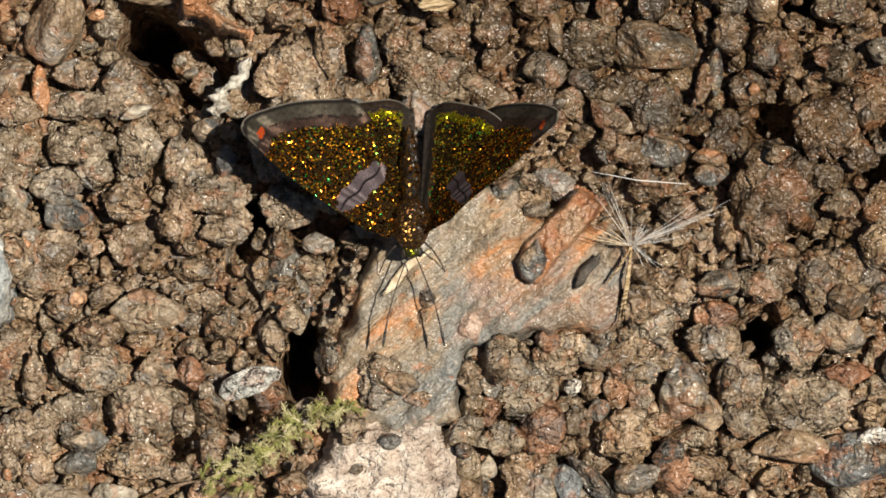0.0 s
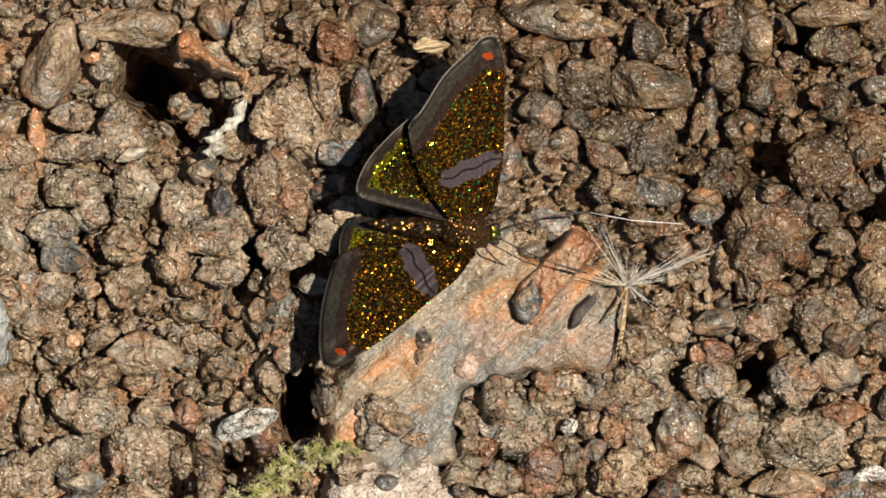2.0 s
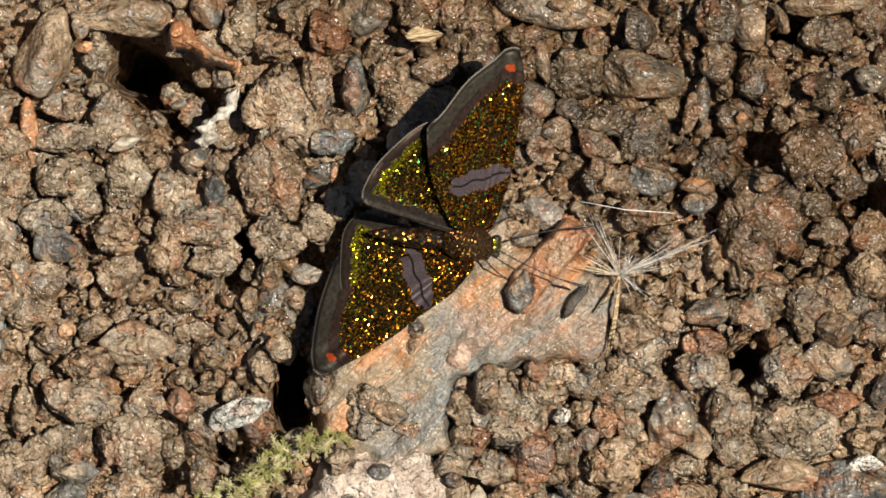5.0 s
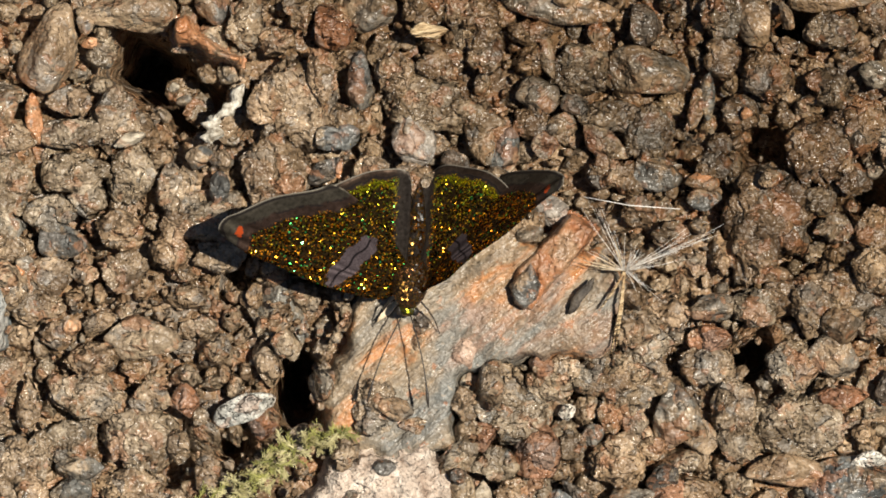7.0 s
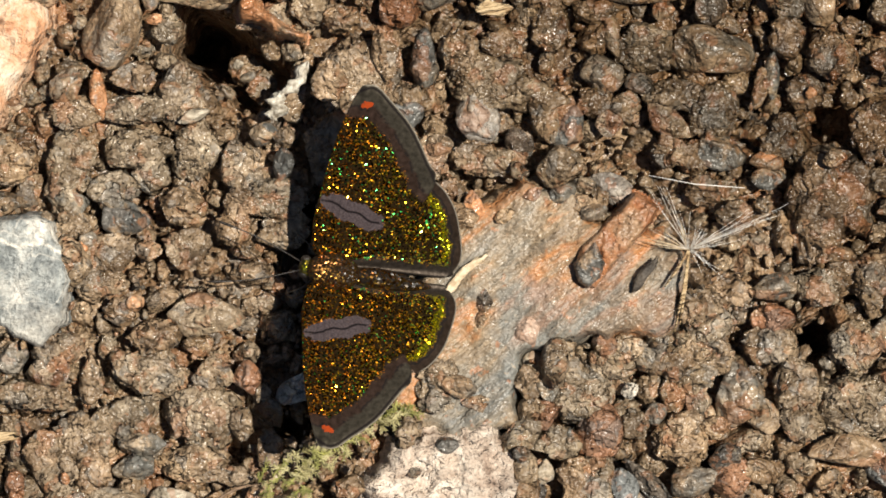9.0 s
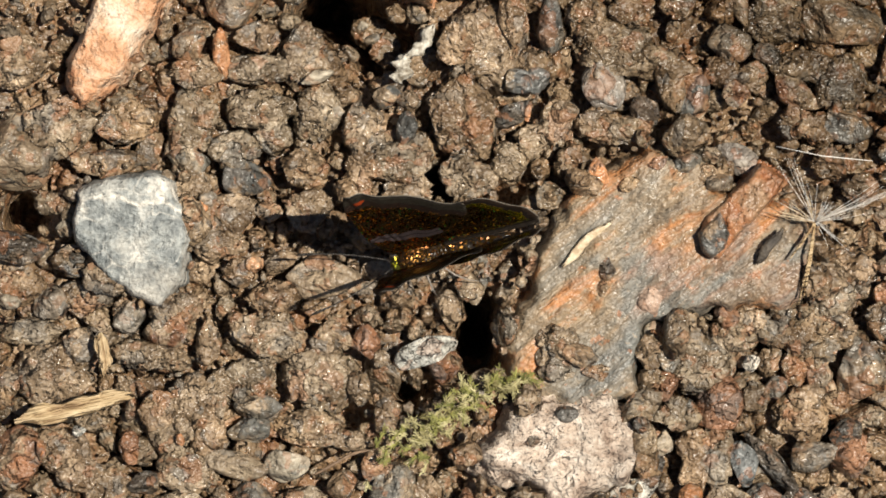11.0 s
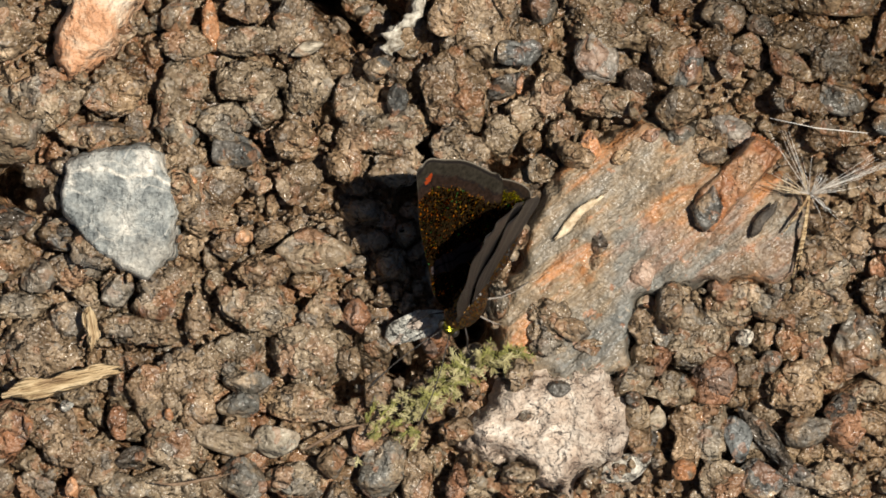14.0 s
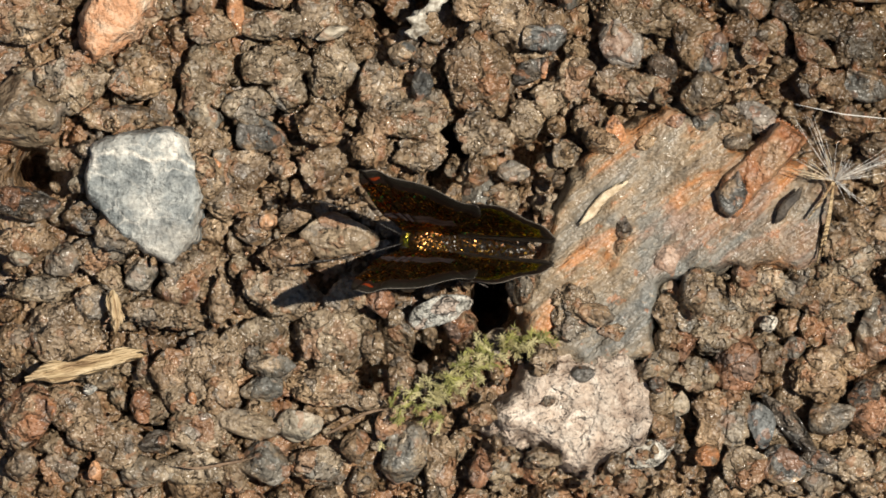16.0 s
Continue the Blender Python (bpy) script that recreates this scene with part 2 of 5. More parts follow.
def build_ground():
    def ticks(lo, hi, step):
        inner = list(np.arange(lo, hi + step / 2, step))
        far = [6, 16, 40, 120, 500, 3000, 20000, 90000]
        return [lo - q for q in reversed(far)] + inner + [hi + q for q in far]
    xs, ys = ticks(-58, 44, 0.55), ticks(-34, 32, 0.55)
    verts = [(x * MM, y * MM, (ground_height(x, y) if abs(x) < 70 and abs(y) < 45 else -2.7) * MM) for y in ys for x in xs]
    nx = len(xs)
    faces = [(j * nx + i, j * nx + i + 1, (j + 1) * nx + i + 1, (j + 1) * nx + i) for j in range(len(ys) - 1) for i in range(nx - 1)]
    tagged(new("ground", mesh_of("ground", verts, faces, GROUND)), "damp brown soil floor between the clods", "ground", kind="structure")


build_ground()


# ---- large stones with an outline of their own ----
def inside_by(poly, x, y):
    """The distance in from the outline, negative outside."""
    best, odd = 1e9, False
    for (ax, ay), (bx, by) in zip(poly, poly[1:] + poly[:1]):
        ex, ey = bx - ax, by - ay
        t = max(0.0, min(1.0, ((x - ax) * ex + (y - ay) * ey) / (ex * ex + ey * ey)))
        best = min(best, math.hypot(x - ax - t * ex, y - ay - t * ey))
        if (ay > y) != (by > y) and x < ax + (y - ay) / (by - ay) * ex:
            odd = not odd
    return best if odd else -best


def flat_stone(name, poly, top, edge, material, label, category="stone", slope=(0, 0), lumps=0.35, grain=0.1, step=0.3, steepness=0.5, foot=-5.0, ridge=0.0, ragged=0.45):
    """A broad stone with an uneven top, rounded shoulders and steep sides."""
    xs = [p[0] for p in poly]
    ys = [p[1] for p in poly]
    cx, cy = sum(xs) / len(xs), sum(ys) / len(ys)
    gx = np.arange(min(xs) - 1, max(xs) + 1, step)
    gy = np.arange(min(ys) - 1, max(ys) + 1, step)
    index, verts, faces = {}, [], []
    for j, y in enumerate(gy):
        for i, x in enumerate(gx):
            d = inside_by(poly, x, y) + ragged * noise.fractal(Vector((x * 0.5, y * 0.5, top)), 0.8, 2, 3)
            if d < -0.35:
                continue
            u = max(0.0, min(1.0, d / edge))
            body = (1 - (1 - u) ** 2) ** steepness
            z = foot + (top + slope[0] * (x - cx) + slope[1] * (y - cy) - foot) * body
            p = Vector((x, y, 7.0 + top))
            z += u * (lumps * noise.fractal(p * 0.22, 0.8, 2, 3) + grain * noise.fractal(p * 1.3, 0.7, 2.1, 5))
            if ridge:
                z += u * ridge * abs(noise.noise(Vector(((x - y * 1.5) * 0.55, (x + y) * 0.11, 2.0))))
            index[i, j] = len(verts)
            verts.append((x * MM, y * MM, z * MM))
    for (i, j), a in index.items():
        q = [index.get((i + 1, j)), index.get((i + 1, j + 1)), index.get((i, j + 1))]
        if None not in q:
            faces.append((a, *q))
    # the underside closes the stone
    base = len(verts)
    verts.append((cx * MM, cy * MM, (foot - 0.5) * MM))
    count = {}
    for f in faces:
        for e in zip(f, f[1:] + f[:1]):
            count[e] = count.get(e, 0) + 1
    faces += [(e[1], e[0], base) for e in list(count) if (e[1], e[0]) not in count]
    return tagged(new(name, mesh_of(name, verts, faces, material)), label, category)


def slab_material():
    n = Nodes("rusty_slate")
    at = n.place()
    turned = n.node("Mapping", Vector=at)
    turned.inputs["Rotation"].default_value = (0, 0, radians(-40))
    turned = n.node("Mapping", Vector=turned.outputs[0])
    turned.inputs["Scale"].default_value = (0.32, 1.5, 1.0)
    streak = n.noise(turned.outputs[0], 120, 6, 0.62, 0.4)
    col = n.ramp(streak, [(0.10, (0.145, 0.148, 0.138)), (0.34, (0.235, 0.198, 0.148)), (0.50, (0.29, 0.21, 0.13)), (0.63, (0.46, 0.20, 0.075)), (0.78, (0.31, 0.21, 0.125))])
    blue = n.ramp(n.noise(at, 85, 4, 0.6), [(0.58, 0.0), (0.76, 0.6)])
    col = n.mix(blue, col, (0.15, 0.168, 0.166))
    soil = n.mix(n.noise(at, 600, 5, 0.7), SOIL[0], (0.27, 0.19, 0.122))
    col = n.mix(n.ramp(n.noise(turned.outputs[0], 210, 6, 0.7), [(0.56, 0.0), (0.82, 0.7)]), col, soil)
    col = n.mix(n.ramp(n.noise(at, 900, 4), [(0.80, 0.0), (0.94, 0.55)]), col, (0.42, 0.17, 0.07))
    col = n.mix(n.ramp(n.noise(at, 1700, 3), [(0.80, 0.0), (0.92, 0.6)]), col, (0.40, 0.33, 0.25))
    col = n.mix(1.0, col, n.ramp(n.noise(at, 2200, 4), [(0.25, 0.82), (0.75, 1.15)]), "MULTIPLY")
    b = n.bump(n.noise(at, 240, 6, 0.5), 0.45, 0.0008)
    b = n.bump(n.noise(turned.outputs[0], 420, 6, 0.65), 0.6, 0.0007, b)
    b = n.bump(n.noise(at, 2300, 3, 0.6), 0.6, 0.0002, b)
    return n.done(Base_Color=col, Roughness=n.ramp(n.noise(at, 700, 4), [(0.2, 0.25), (0.8, 0.55)]), Normal=b, Specular_IOR_Level=0.5)


def pale_material():
    n = Nodes("weathered_pale_stone")
    at = n.place()
    col = n.ramp(n.noise(at, 330, 8, 0.75, 0.6), [(0.15, (0.27, 0.19, 0.14)), (0.36, (0.45, 0.35, 0.275)), (0.58, (0.60, 0.50, 0.41)), (0.80, (0.80, 0.71, 0.61))])
    col = n.mix(n.ramp(n.noise(at, 90, 4, 0.6), [(0.6, 0.0), (0.85, 0.7)]), col, (0.23, 0.17, 0.13))
    col = n.mix(n.ramp(n.noise(at, 1300, 4), [(0.88, 0.0), (0.96, 0.5)]), col, (0.16, 0.12, 0.09))
    flakes = n.node("TexVoronoi", Vector=at, Scale=520.0)
    chip = n.node("SeparateColor", Color=flakes.outputs["Color"])
    col = n.mix(1.0, col, n.ramp(chip.outputs[1], [(0.0, 0.88), (1.0, 1.12)]), "MULTIPLY")
    b = n.bump(n.noise(at, 300, 7, 0.6), 0.7, 0.0016)
    b = n.bump(n.noise(at, 1700, 5, 0.7), 0.8, 0.0005, b)
    return n.done(Base_Color=col, Roughness=0.78, Normal=b, Specular_IOR_Level=0.3)


def pink_material():
    n = Nodes("pink_orange_stone")
    at = n.place()
    col = n.ramp(n.noise(at, 260, 8, 0.72, 0.5), [(0.10, (0.34, 0.20, 0.12)), (0.32, (0.58, 0.29, 0.15)), (0.58, (0.66, 0.46, 0.31)), (0.85, (0.74, 0.63, 0.50))])
    col = n.mix(n.ramp(n.noise(at, 900, 4), [(0.78, 0.0), (0.88, 0.6)]), col, (0.42, 0.16, 0.08))
    b = n.bump(n.noise(at, 420, 6, 0.6), 0.8, 0.0010)
    return n.done(Base_Color=col, Roughness=0.6, Normal=b)


def veined_material():
    n = Nodes("veined_grey_stone")
    at = n.place()
    col = n.ramp(n.noise(at, 300, 7, 0.7, 0.4), [(0.15, (0.115, 0.128, 0.128)), (0.42, (0.20, 0.215, 0.21)), (0.64, (0.33, 0.34, 0.32)), (0.85, (0.55, 0.53, 0.48))])
    col = n.mix(n.ramp(n.noise(at, 130, 5, 0.7), [(0.48, 0.0), (0.85, 0.6)]), col, (0.52, 0.48, 0.41))
    for scale, bend, wide, strong in ((105.0, 0.004, 0.030, 0.85), (330.0, 0.003, 0.035, 0.40)):
        swirl = n.node("VectorMath")
        swirl.operation = "MULTIPLY_ADD"
        n.put(swirl.inputs[0], n.node("TexNoise", Vector=at, Scale=260.0, Detail=5.0).outputs[1])
        swirl.inputs[1].default_value = (bend, bend, bend)
        n.put(swirl.inputs[2], at)
        lines = n.node("TexVoronoi", Vector=swirl.outputs[0], Scale=scale)
        lines.feature = "DISTANCE_TO_EDGE"
        broken = n.math("MULTIPLY", n.ramp(lines.outputs["Distance"], [(0.0, strong), (wide, 0.0)]), n.ramp(n.noise(at, 200, 3), [(0.35, 0.2), (0.6, 1.0)]))
        col = n.mix(broken, col, (0.74, 0.69, 0.60))
    col = n.mix(1.0, col, n.ramp(n.noise(at, 2000, 4), [(0.2, 0.78), (0.8, 1.2)]), "MULTIPLY")
    b = n.bump(n.noise(at, 350, 6, 0.6), 0.75, 0.0009)
    b = n.bump(n.noise(at, 1800, 4, 0.65), 0.5, 0.0003, b)
    return n.done(Base_Color=col, Roughness=n.ramp(n.noise(at, 800, 4), [(0.2, 0.4), (0.8, 0.7)]), Normal=b, Specular_IOR_Level=0.45)


SLATE_TOP = slab_material()
PALE_TOP = pale_material()
PINK_TOP = pink_material()
VEINED = veined_material()
WEDGE_ORANGE = earth("orange_wedge", (0.34, 0.12, 0.04), (0.30, 0.20, 0.125), 0.15, (0.35, 0.6), relief=0.7)
SLAB = [(-9.4, -13.4), (-9.7, -9.9), (-8.0, -4.9), (-6.1, 0.5), (-2.9, 3.7), (1.1, 6.3), (6.5, 6.8), (7.9, 3.1), (12.4, 2.3), (16.0, -0.8), (14.8, -6.6), (11.7, -7.8), (6.8, -7.7), (2.3, -8.9), (2.0, -14.1), (-2.9, -16.0)]
flat_stone("slate_slab", SLAB, 1.6, 1.5, SLATE_TOP, "flat slate slab with rusty orange and blue-grey patches, muddy", "stone", (0.03, 0.0), 0.5, 0.14, 0.28, 0.5, -6.0, 0.35, 0.8)
PALE = [(-12.4, -20.1), (-11.4, -16.9), (-9.0, -14.6), (-5.6, -12.9), (-0.3, -12.6), (1.8, -14.8), (2.6, -18.8), (1.3, -21.1), (-1.6, -22.2), (-3.1, -24.5), (-5.4, -23.7), (-7.7, -21.7), (-10.8, -21.4)]
flat_stone("pale_stone", PALE, 2.3, 2.2, PALE_TOP, "rough pale grey-pink stone with mossy edge", "stone", (0.0, 0.02), 0.7, 0.42, 0.24, 0.6, -5.0, 0.0, 1.0)
VEIN = [(-44.0, 1.8), (-42.5, 2.7), (-37.4, 3.4), (-35.8, 2.6), (-34.8, 0.4), (-34.1, -2.2), (-34.9, -5.8), (-36.6, -7.8), (-39.1, -7.1), (-42.1, -4.7), (-44.0, -2.5)]
flat_stone("veined_stone", VEIN, 3.0, 0.8, VEINED, "grey stone crossed by pale mineral veins", "stone", (0.02, 0.05), 0.18, 0.12, 0.22, 0.45, -4.0, 0.0, 0.3)
PINK = [(-45.0, 11.8), (-44.0, 14.1), (-42.7, 17.3), (-41.6, 20.5), (-38.9, 21.9), (-36.0, 20.6), (-35.9, 18.5), (-37.0, 15.6), (-38.5, 13.0), (-40.0, 10.1), (-43.4, 7.5), (-44.5, 9.3)]
flat_stone("pink_stone", PINK, 2.6, 1.3, PINK_TOP, "pinkish orange stone with pale flecks", "stone", (0.03, 0.0), 0.3, 0.12, 0.26, 0.5, -4.0)
WEDGE = [(5.8, -1.0), (6.5, 0.6), (10.8, 4.9), (12.9, 3.7), (12.2, 2.4), (8.5, -1.9), (7.6, -2.9), (6.5, -2.6)]
flat_stone("rusty_wedge", WEDGE, 2.9, 0.45, WEDGE_ORANGE, "rusty orange wedge of slate lying on the slab", "stone", (0.05, 0.0), 0.15, 0.1, 0.14, 0.4, 0.0, 0.0, 0.12)
WEDGE_DARK = [(5.6, -0.9), (7.6, 1.3), (8.6, -0.8), (8.1, -2.1), (7.0, -2.9), (6.2, -2.4)]
flat_stone("dark_wedge", WEDGE_DARK, 3.3, 0.4, KINDS["b"][0], "dark slate chip leaning on the rusty wedge", "stone chip", (0.05, 0.0), 0.1, 0.1, 0.14, 0.4, 0.0, 0.0, 0.1)
SHARD = [(-20.9, 20.8), (-19.9, 21.0), (-19.3, 19.9), (-17.9, 19.2), (-17.1, 18.2), (-15.5, 17.6), (-15.7, 17.0), (-17.3, 17.3), (-18.3, 17.5), (-19.3, 18.5), (-20.7, 18.7), (-21.1, 19.2)]
flat_stone("orange_shard", SHARD, 2.6, 0.5, KINDS["o"][0], "jagged orange-pink shard of stone over a dark hollow", "stone chip", (0.05, 0.1), 0.5, 0.3, 0.14, 0.4, -1.5, 0.4, 0.25)
FLATS = [SLAB, PALE, VEIN, PINK]
FLAT_TOPS = [(SLAB, 1.5), (PALE, 2.4), (VEIN, 2.8), (PINK, 2.4)]

# ---- clods and pebbles ----
stone("k", 26.77, 4.82, 7.29, 7.52)
stone("c", -11.35, 13.82, 6.71, 6.71)
stone("t", -48.29, 4.29, 7.61, 6.04, 21.26)
stone("c", -24.06, -12.95, 6.04, 5.37)
stone("c", -12.79, 7.98, 5.37, 6.26)
stone("k", 30.9, 9.94, 5.24, 5.24)
stone("c", 29.19, -12.51, 7.06, 5.24)
stone("c", 33.8, -2.06, 5.24, 5.47)
stone("t", -31.03, 18.32, 5.24, 7.52, -30.29)
stone("c", -45.45, -13.11, 6.26, 4.92, 11.26)
stone("c", -45.43, 6.36, 5.82, 4.47, 11.26)
stone("r", -47.98, -20.1, 4.47, 5.15)
stone("k", 34.1, 12.07, 4.78, 4.33)
stone("b", 33.95, -17.09, 8.2, 4.33)
stone("c", -0.83, 13.7, 6.26, 4.25)
stone("g", 18.97, -11.91, 4.25, 5.59)
stone("g", 32.18, -6.92, 4.65, 4.19)
stone("g", -17.95, -22.21, 4.12, 4.7)
stone("c", 6.66, -11.38, 5.01, 4.12)
stone("c", -49.12, 11.65, 5.37, 4.03)
stone("g", 17.03, 16.35, 8.43, 4.01)
stone("k", 11.79, 16.51, 3.87, 4.19)
stone("c", 30.61, -2.49, 3.87, 4.78)
stone("t", -5.04, 21.38, 4.56, 3.87)
stone("c", -34.71, 7.27, 3.8, 5.37)
stone("c", -28.07, -9.73, 5.15, 3.8)
stone("t", -24.36, -5.26, 6.94, 3.8, -3.74)
stone("k", 26.83, 15.89, 4.19, 3.74)
stone("c", 23.96, -10.98, 3.74, 4.19)
stone("c", 28.53, -7.36, 4.19, 3.74)
stone("t", -24.64, 21.34, 8.2, 3.74, -5.29)
stone("r", -8.24, 20.17, 3.74, 3.74)
stone("s", -2.03, 10.99, 3.67, 4.47, 21.26)
stone("r", 7.93, -14.48, 3.67, 4.92)
stone("k", 17.24, 11.47, 3.65, 4.78, -25.29)
stone("c", -39.85, 7.16, 4.92, 3.58)
stone("c", -25.88, 12.83, 3.58, 4.25)
stone("c", -24.66, 8.16, 3.58, 4.47)
stone("c", -18.08, 4.28, 4.03, 3.58)
stone("c", -35.95, -17.6, 3.58, 3.58)
stone("c", -34.54, -20.7, 4.92, 3.58)
stone("c", -44.41, -19.35, 4.47, 3.58)
stone("c", 16.15, -5.71, 4.92, 3.58)
stone("r", 18.76, -18.41, 3.58, 3.58)
stone("g", -29.33, -23.27, 4.12, 3.4)
stone("g", 8.14, 14.48, 3.37, 3.74)
stone("d", -48.58, -3.11, 5.37, 3.36)
stone("r", -36.35, -9.33, 3.58, 3.36)
stone("c", -29.56, -13.2, 3.8, 3.36)
stone("c", -12.69, 3.28, 4.25, 3.36)
stone("k", 23.21, 20.92, 3.28, 3.74)
stone("c", 35.42, 3.54, 3.28, 3.28)
stone("c", 21.7, -7.33, 4.19, 3.28)
stone("c", 35.18, -0.01, 3.28, 3.74)
stone("c", -3.25, 16.13, 3.28, 3.74)
stone("k", 3.91, 11.48, 3.22, 4.92)
stone("c", 14.57, -15.23, 4.7, 3.22)
stone("g", 15.63, -18.48, 4.03, 3.22)
stone("b", 12.04, -22.36, 3.76, 3.22)
stone("g", 10.45, 21.62, 9.34, 3.19, -8.29)
stone("t", 25.71, 20.09, 3.19, 3.65)
stone("c", -31.08, 5.11, 4.03, 3.13)
stone("c", -25.45, 3.67, 3.58, 3.13)
stone("c", -31.41, -0.04, 4.03, 3.13)
stone("c", -25.16, 0.54, 3.58, 3.13)
stone("c", -34.22, -14.87, 3.13, 4.25)
stone("c", -40.77, -22.27, 4.03, 3.13)
stone("c", 8.91, -22.43, 3.58, 3.13)
stone("b", -18.03, 21.77, 3.28, 3.01)
stone("d", 16.82, 20.13, 2.83, 3.28)
stone("k", 3.61, 21.11, 2.83, 3.28)
stone("k", 4.05, 18.14, 2.83, 3.74)
stone("b", 17.67, 8.19, 4.33, 2.83, -10.29)
stone("k", 31.86, 19.51, 4.19, 2.83)
stone("k", 35.51, 20.86, 2.83, 2.83)
stone("k", 23.19, 17.27, 2.83, 3.28)
stone("k", 24.53, 12.98, 2.83, 2.83)
stone("k", 31.93, 14.95, 2.83, 3.28)
stone("k", 13.57, 8.21, 2.83, 2.83)
stone("c", 25.82, -2.79, 3.74, 2.83)
stone("g", 22.18, -2.77, 3.74, 2.83)
stone("c", 16.25, -4.11, 3.28, 2.83)
stone("c", 18.53, -3.21, 3.28, 2.83)
stone("g", 21.12, -13.25, 2.83, 2.83)
stone("c", 24.4, -13.72, 3.28, 2.83)
stone("g", 32.74, -4.19, 3.28, 2.83)
stone("c", 35.38, -4.2, 2.83, 2.83)
stone("c", -15.3, 20.29, 2.83, 4.19)
stone("c", -0.94, 21.59, 3.28, 2.83)
stone("c", -29.13, 8.29, 5.82, 2.77)
stone("c", -24.32, -17.12, 4.7, 2.77)
stone("t", -30.43, -20.16, 5.28, 2.77, -6.74)
stone("p", -26.41, -20.07, 3.4, 2.77, -8.74)
stone("c", -9.13, 4.48, 2.77, 3.22)
stone("c", 5.75, -8.85, 2.77, 2.77)
stone("c", 9.06, -8.91, 4.25, 2.77)
stone("c", 4.82, -15.36, 3.67, 2.77)
stone("c", 17.11, -8.37, 3.67, 2.77)
stone("c", 17.41, -22.24, 3.58, 2.77)
stone("c", -10.23, -22.85, 3.22, 2.77)
stone("r", -7.64, -22.79, 2.77, 2.77)
stone("k", 7.67, 12.16, 2.83, 2.73)
stone("g", -35.07, 13.53, 2.91, 2.68)
stone("c", -27.97, 6.3, 2.91, 2.68)
stone("b", -30.36, 2.89, 4.25, 2.68)
stone("c", -21.27, 6.89, 2.68, 4.03)
stone("c", -20.76, 4.22, 3.13, 2.68)
stone("c", -21.61, 1.96, 3.13, 2.68)
stone("c", -17.35, 1.61, 4.03, 2.68)
stone("c", -32.26, -2.3, 4.03, 2.68)
stone("c", -48.28, -6.14, 4.92, 2.68)
stone("g", -45.7, -7.52, 2.68, 3.04)
stone("c", -43.34, -7.02, 3.13, 2.68)
stone("c", -43.26, -10.69, 2.68, 2.68)
stone("c", -35.18, -7.73, 2.68, 2.68)
stone("c", -27.69, -6.67, 4.03, 2.68)
stone("c", -36.88, -15.83, 2.68, 3.13)
stone("c", -32.82, -17.53, 2.68, 4.03)
stone("c", -43.03, -21.11, 3.58, 2.68)
stone("r", -48.35, -23.69, 2.68, 2.68)
stone("g", -38.93, -24.29, 4.47, 2.68)
stone("c", -34.92, -23.84, 4.92, 2.68)
stone("c", -25.09, -23.18, 4.03, 2.68)
stone("c", -15.25, -22.74, 2.68, 3.58)
stone("c", -5.62, 7.69, 2.68, 3.58)
stone("c", -2.04, 7.67, 4.03, 2.68)
stone("c", -4.21, 4.58, 2.68, 2.68)
stone("c", -7.38, 6.3, 2.68, 2.68)
stone("c", -13.81, 13.77, 2.68, 3.13)
stone("c", 12.19, -8.48, 2.68, 2.68)
stone("c", 14.44, -9.42, 2.68, 2.68)
stone("d", 18.18, -16.5, 2.68, 2.77)
stone("c", 6.12, -17.66, 2.68, 2.68)
stone("t", 27.8, -16.01, 6.15, 2.64, 2.71)
stone("r", -13.92, -11.97, 2.6, 2.68)
stone("g", -29.47, -17.23, 3.49, 2.6)
stone("b", 5.61, 9.81, 2.6, 4.25)
stone("r", 13.36, 10.94, 4.78, 2.55, -35.29)
stone("g", -39.29, -8.36, 3.13, 2.51)
stone("W", -15.51, -10.66, 5.01, 2.51, 26.26)
stone("d", 2.35, -19.22, 2.51, 4.12)
stone("b", 9.86, -18.83, 2.51, 4.12, 9.26)
stone("c", -34.35, 11.31, 4.25, 2.46)
stone("c", -29.43, 11.55, 4.92, 2.46)
stone("k", 10.17, 11.87, 2.37, 2.37)
stone("k", 14.05, 12.76, 4.78, 2.37)
stone("t", 31.41, 21.97, 7.97, 2.37)
stone("g", 35.48, 15.84, 2.83, 2.37)
stone("k", 33.62, 7.51, 2.83, 2.37)
stone("k", 22.46, 8.71, 2.83, 2.37)
stone("c", 32.23, 3.56, 2.83, 2.37)
stone("k", 15.39, 7.74, 2.83, 2.37)
stone("k", 16.29, 5.01, 2.83, 2.37)
stone("k", 19.02, 3.17, 2.83, 2.37)
stone("c", 14.5, -7.74, 2.37, 2.83)
stone("r", 22.16, -5.41, 3.74, 2.37)
stone("c", -26.84, 17.98, 2.37, 2.37)
stone("c", 0.04, 16.8, 2.83, 2.37)
stone("c", -23.14, -9.93, 3.13, 2.33)
stone("r", -20.45, -10.1, 2.33, 2.68)
stone("g", -21.98, -21.77, 2.33, 2.68)
stone("g", -6.13, 14.48, 2.33, 2.77)
stone("g", 3.99, -10.36, 2.33, 3.49)
stone("r", 3.56, -13.15, 2.77, 2.33)
stone("c", 14.04, -11.35, 2.33, 2.77)
stone("r", 15.84, -11.76, 2.33, 2.33)
stone("c", 6.17, -19.89, 2.33, 3.67)
stone("c", 7.93, -18.51, 2.33, 5.01)
stone("r", 8.8, 10.33, 2.37, 2.28)
stone("s", 9, 5.13, 3.83, 2.28, -20.29)
stone("c", -12.8, 18.91, 2.73, 2.28)
stone("c", -9.17, 16.16, 2.28, 4.1)
stone("c", 1.79, 21.57, 2.28, 2.73)
stone("c", -29.49, 14.1, 3.36, 2.24)
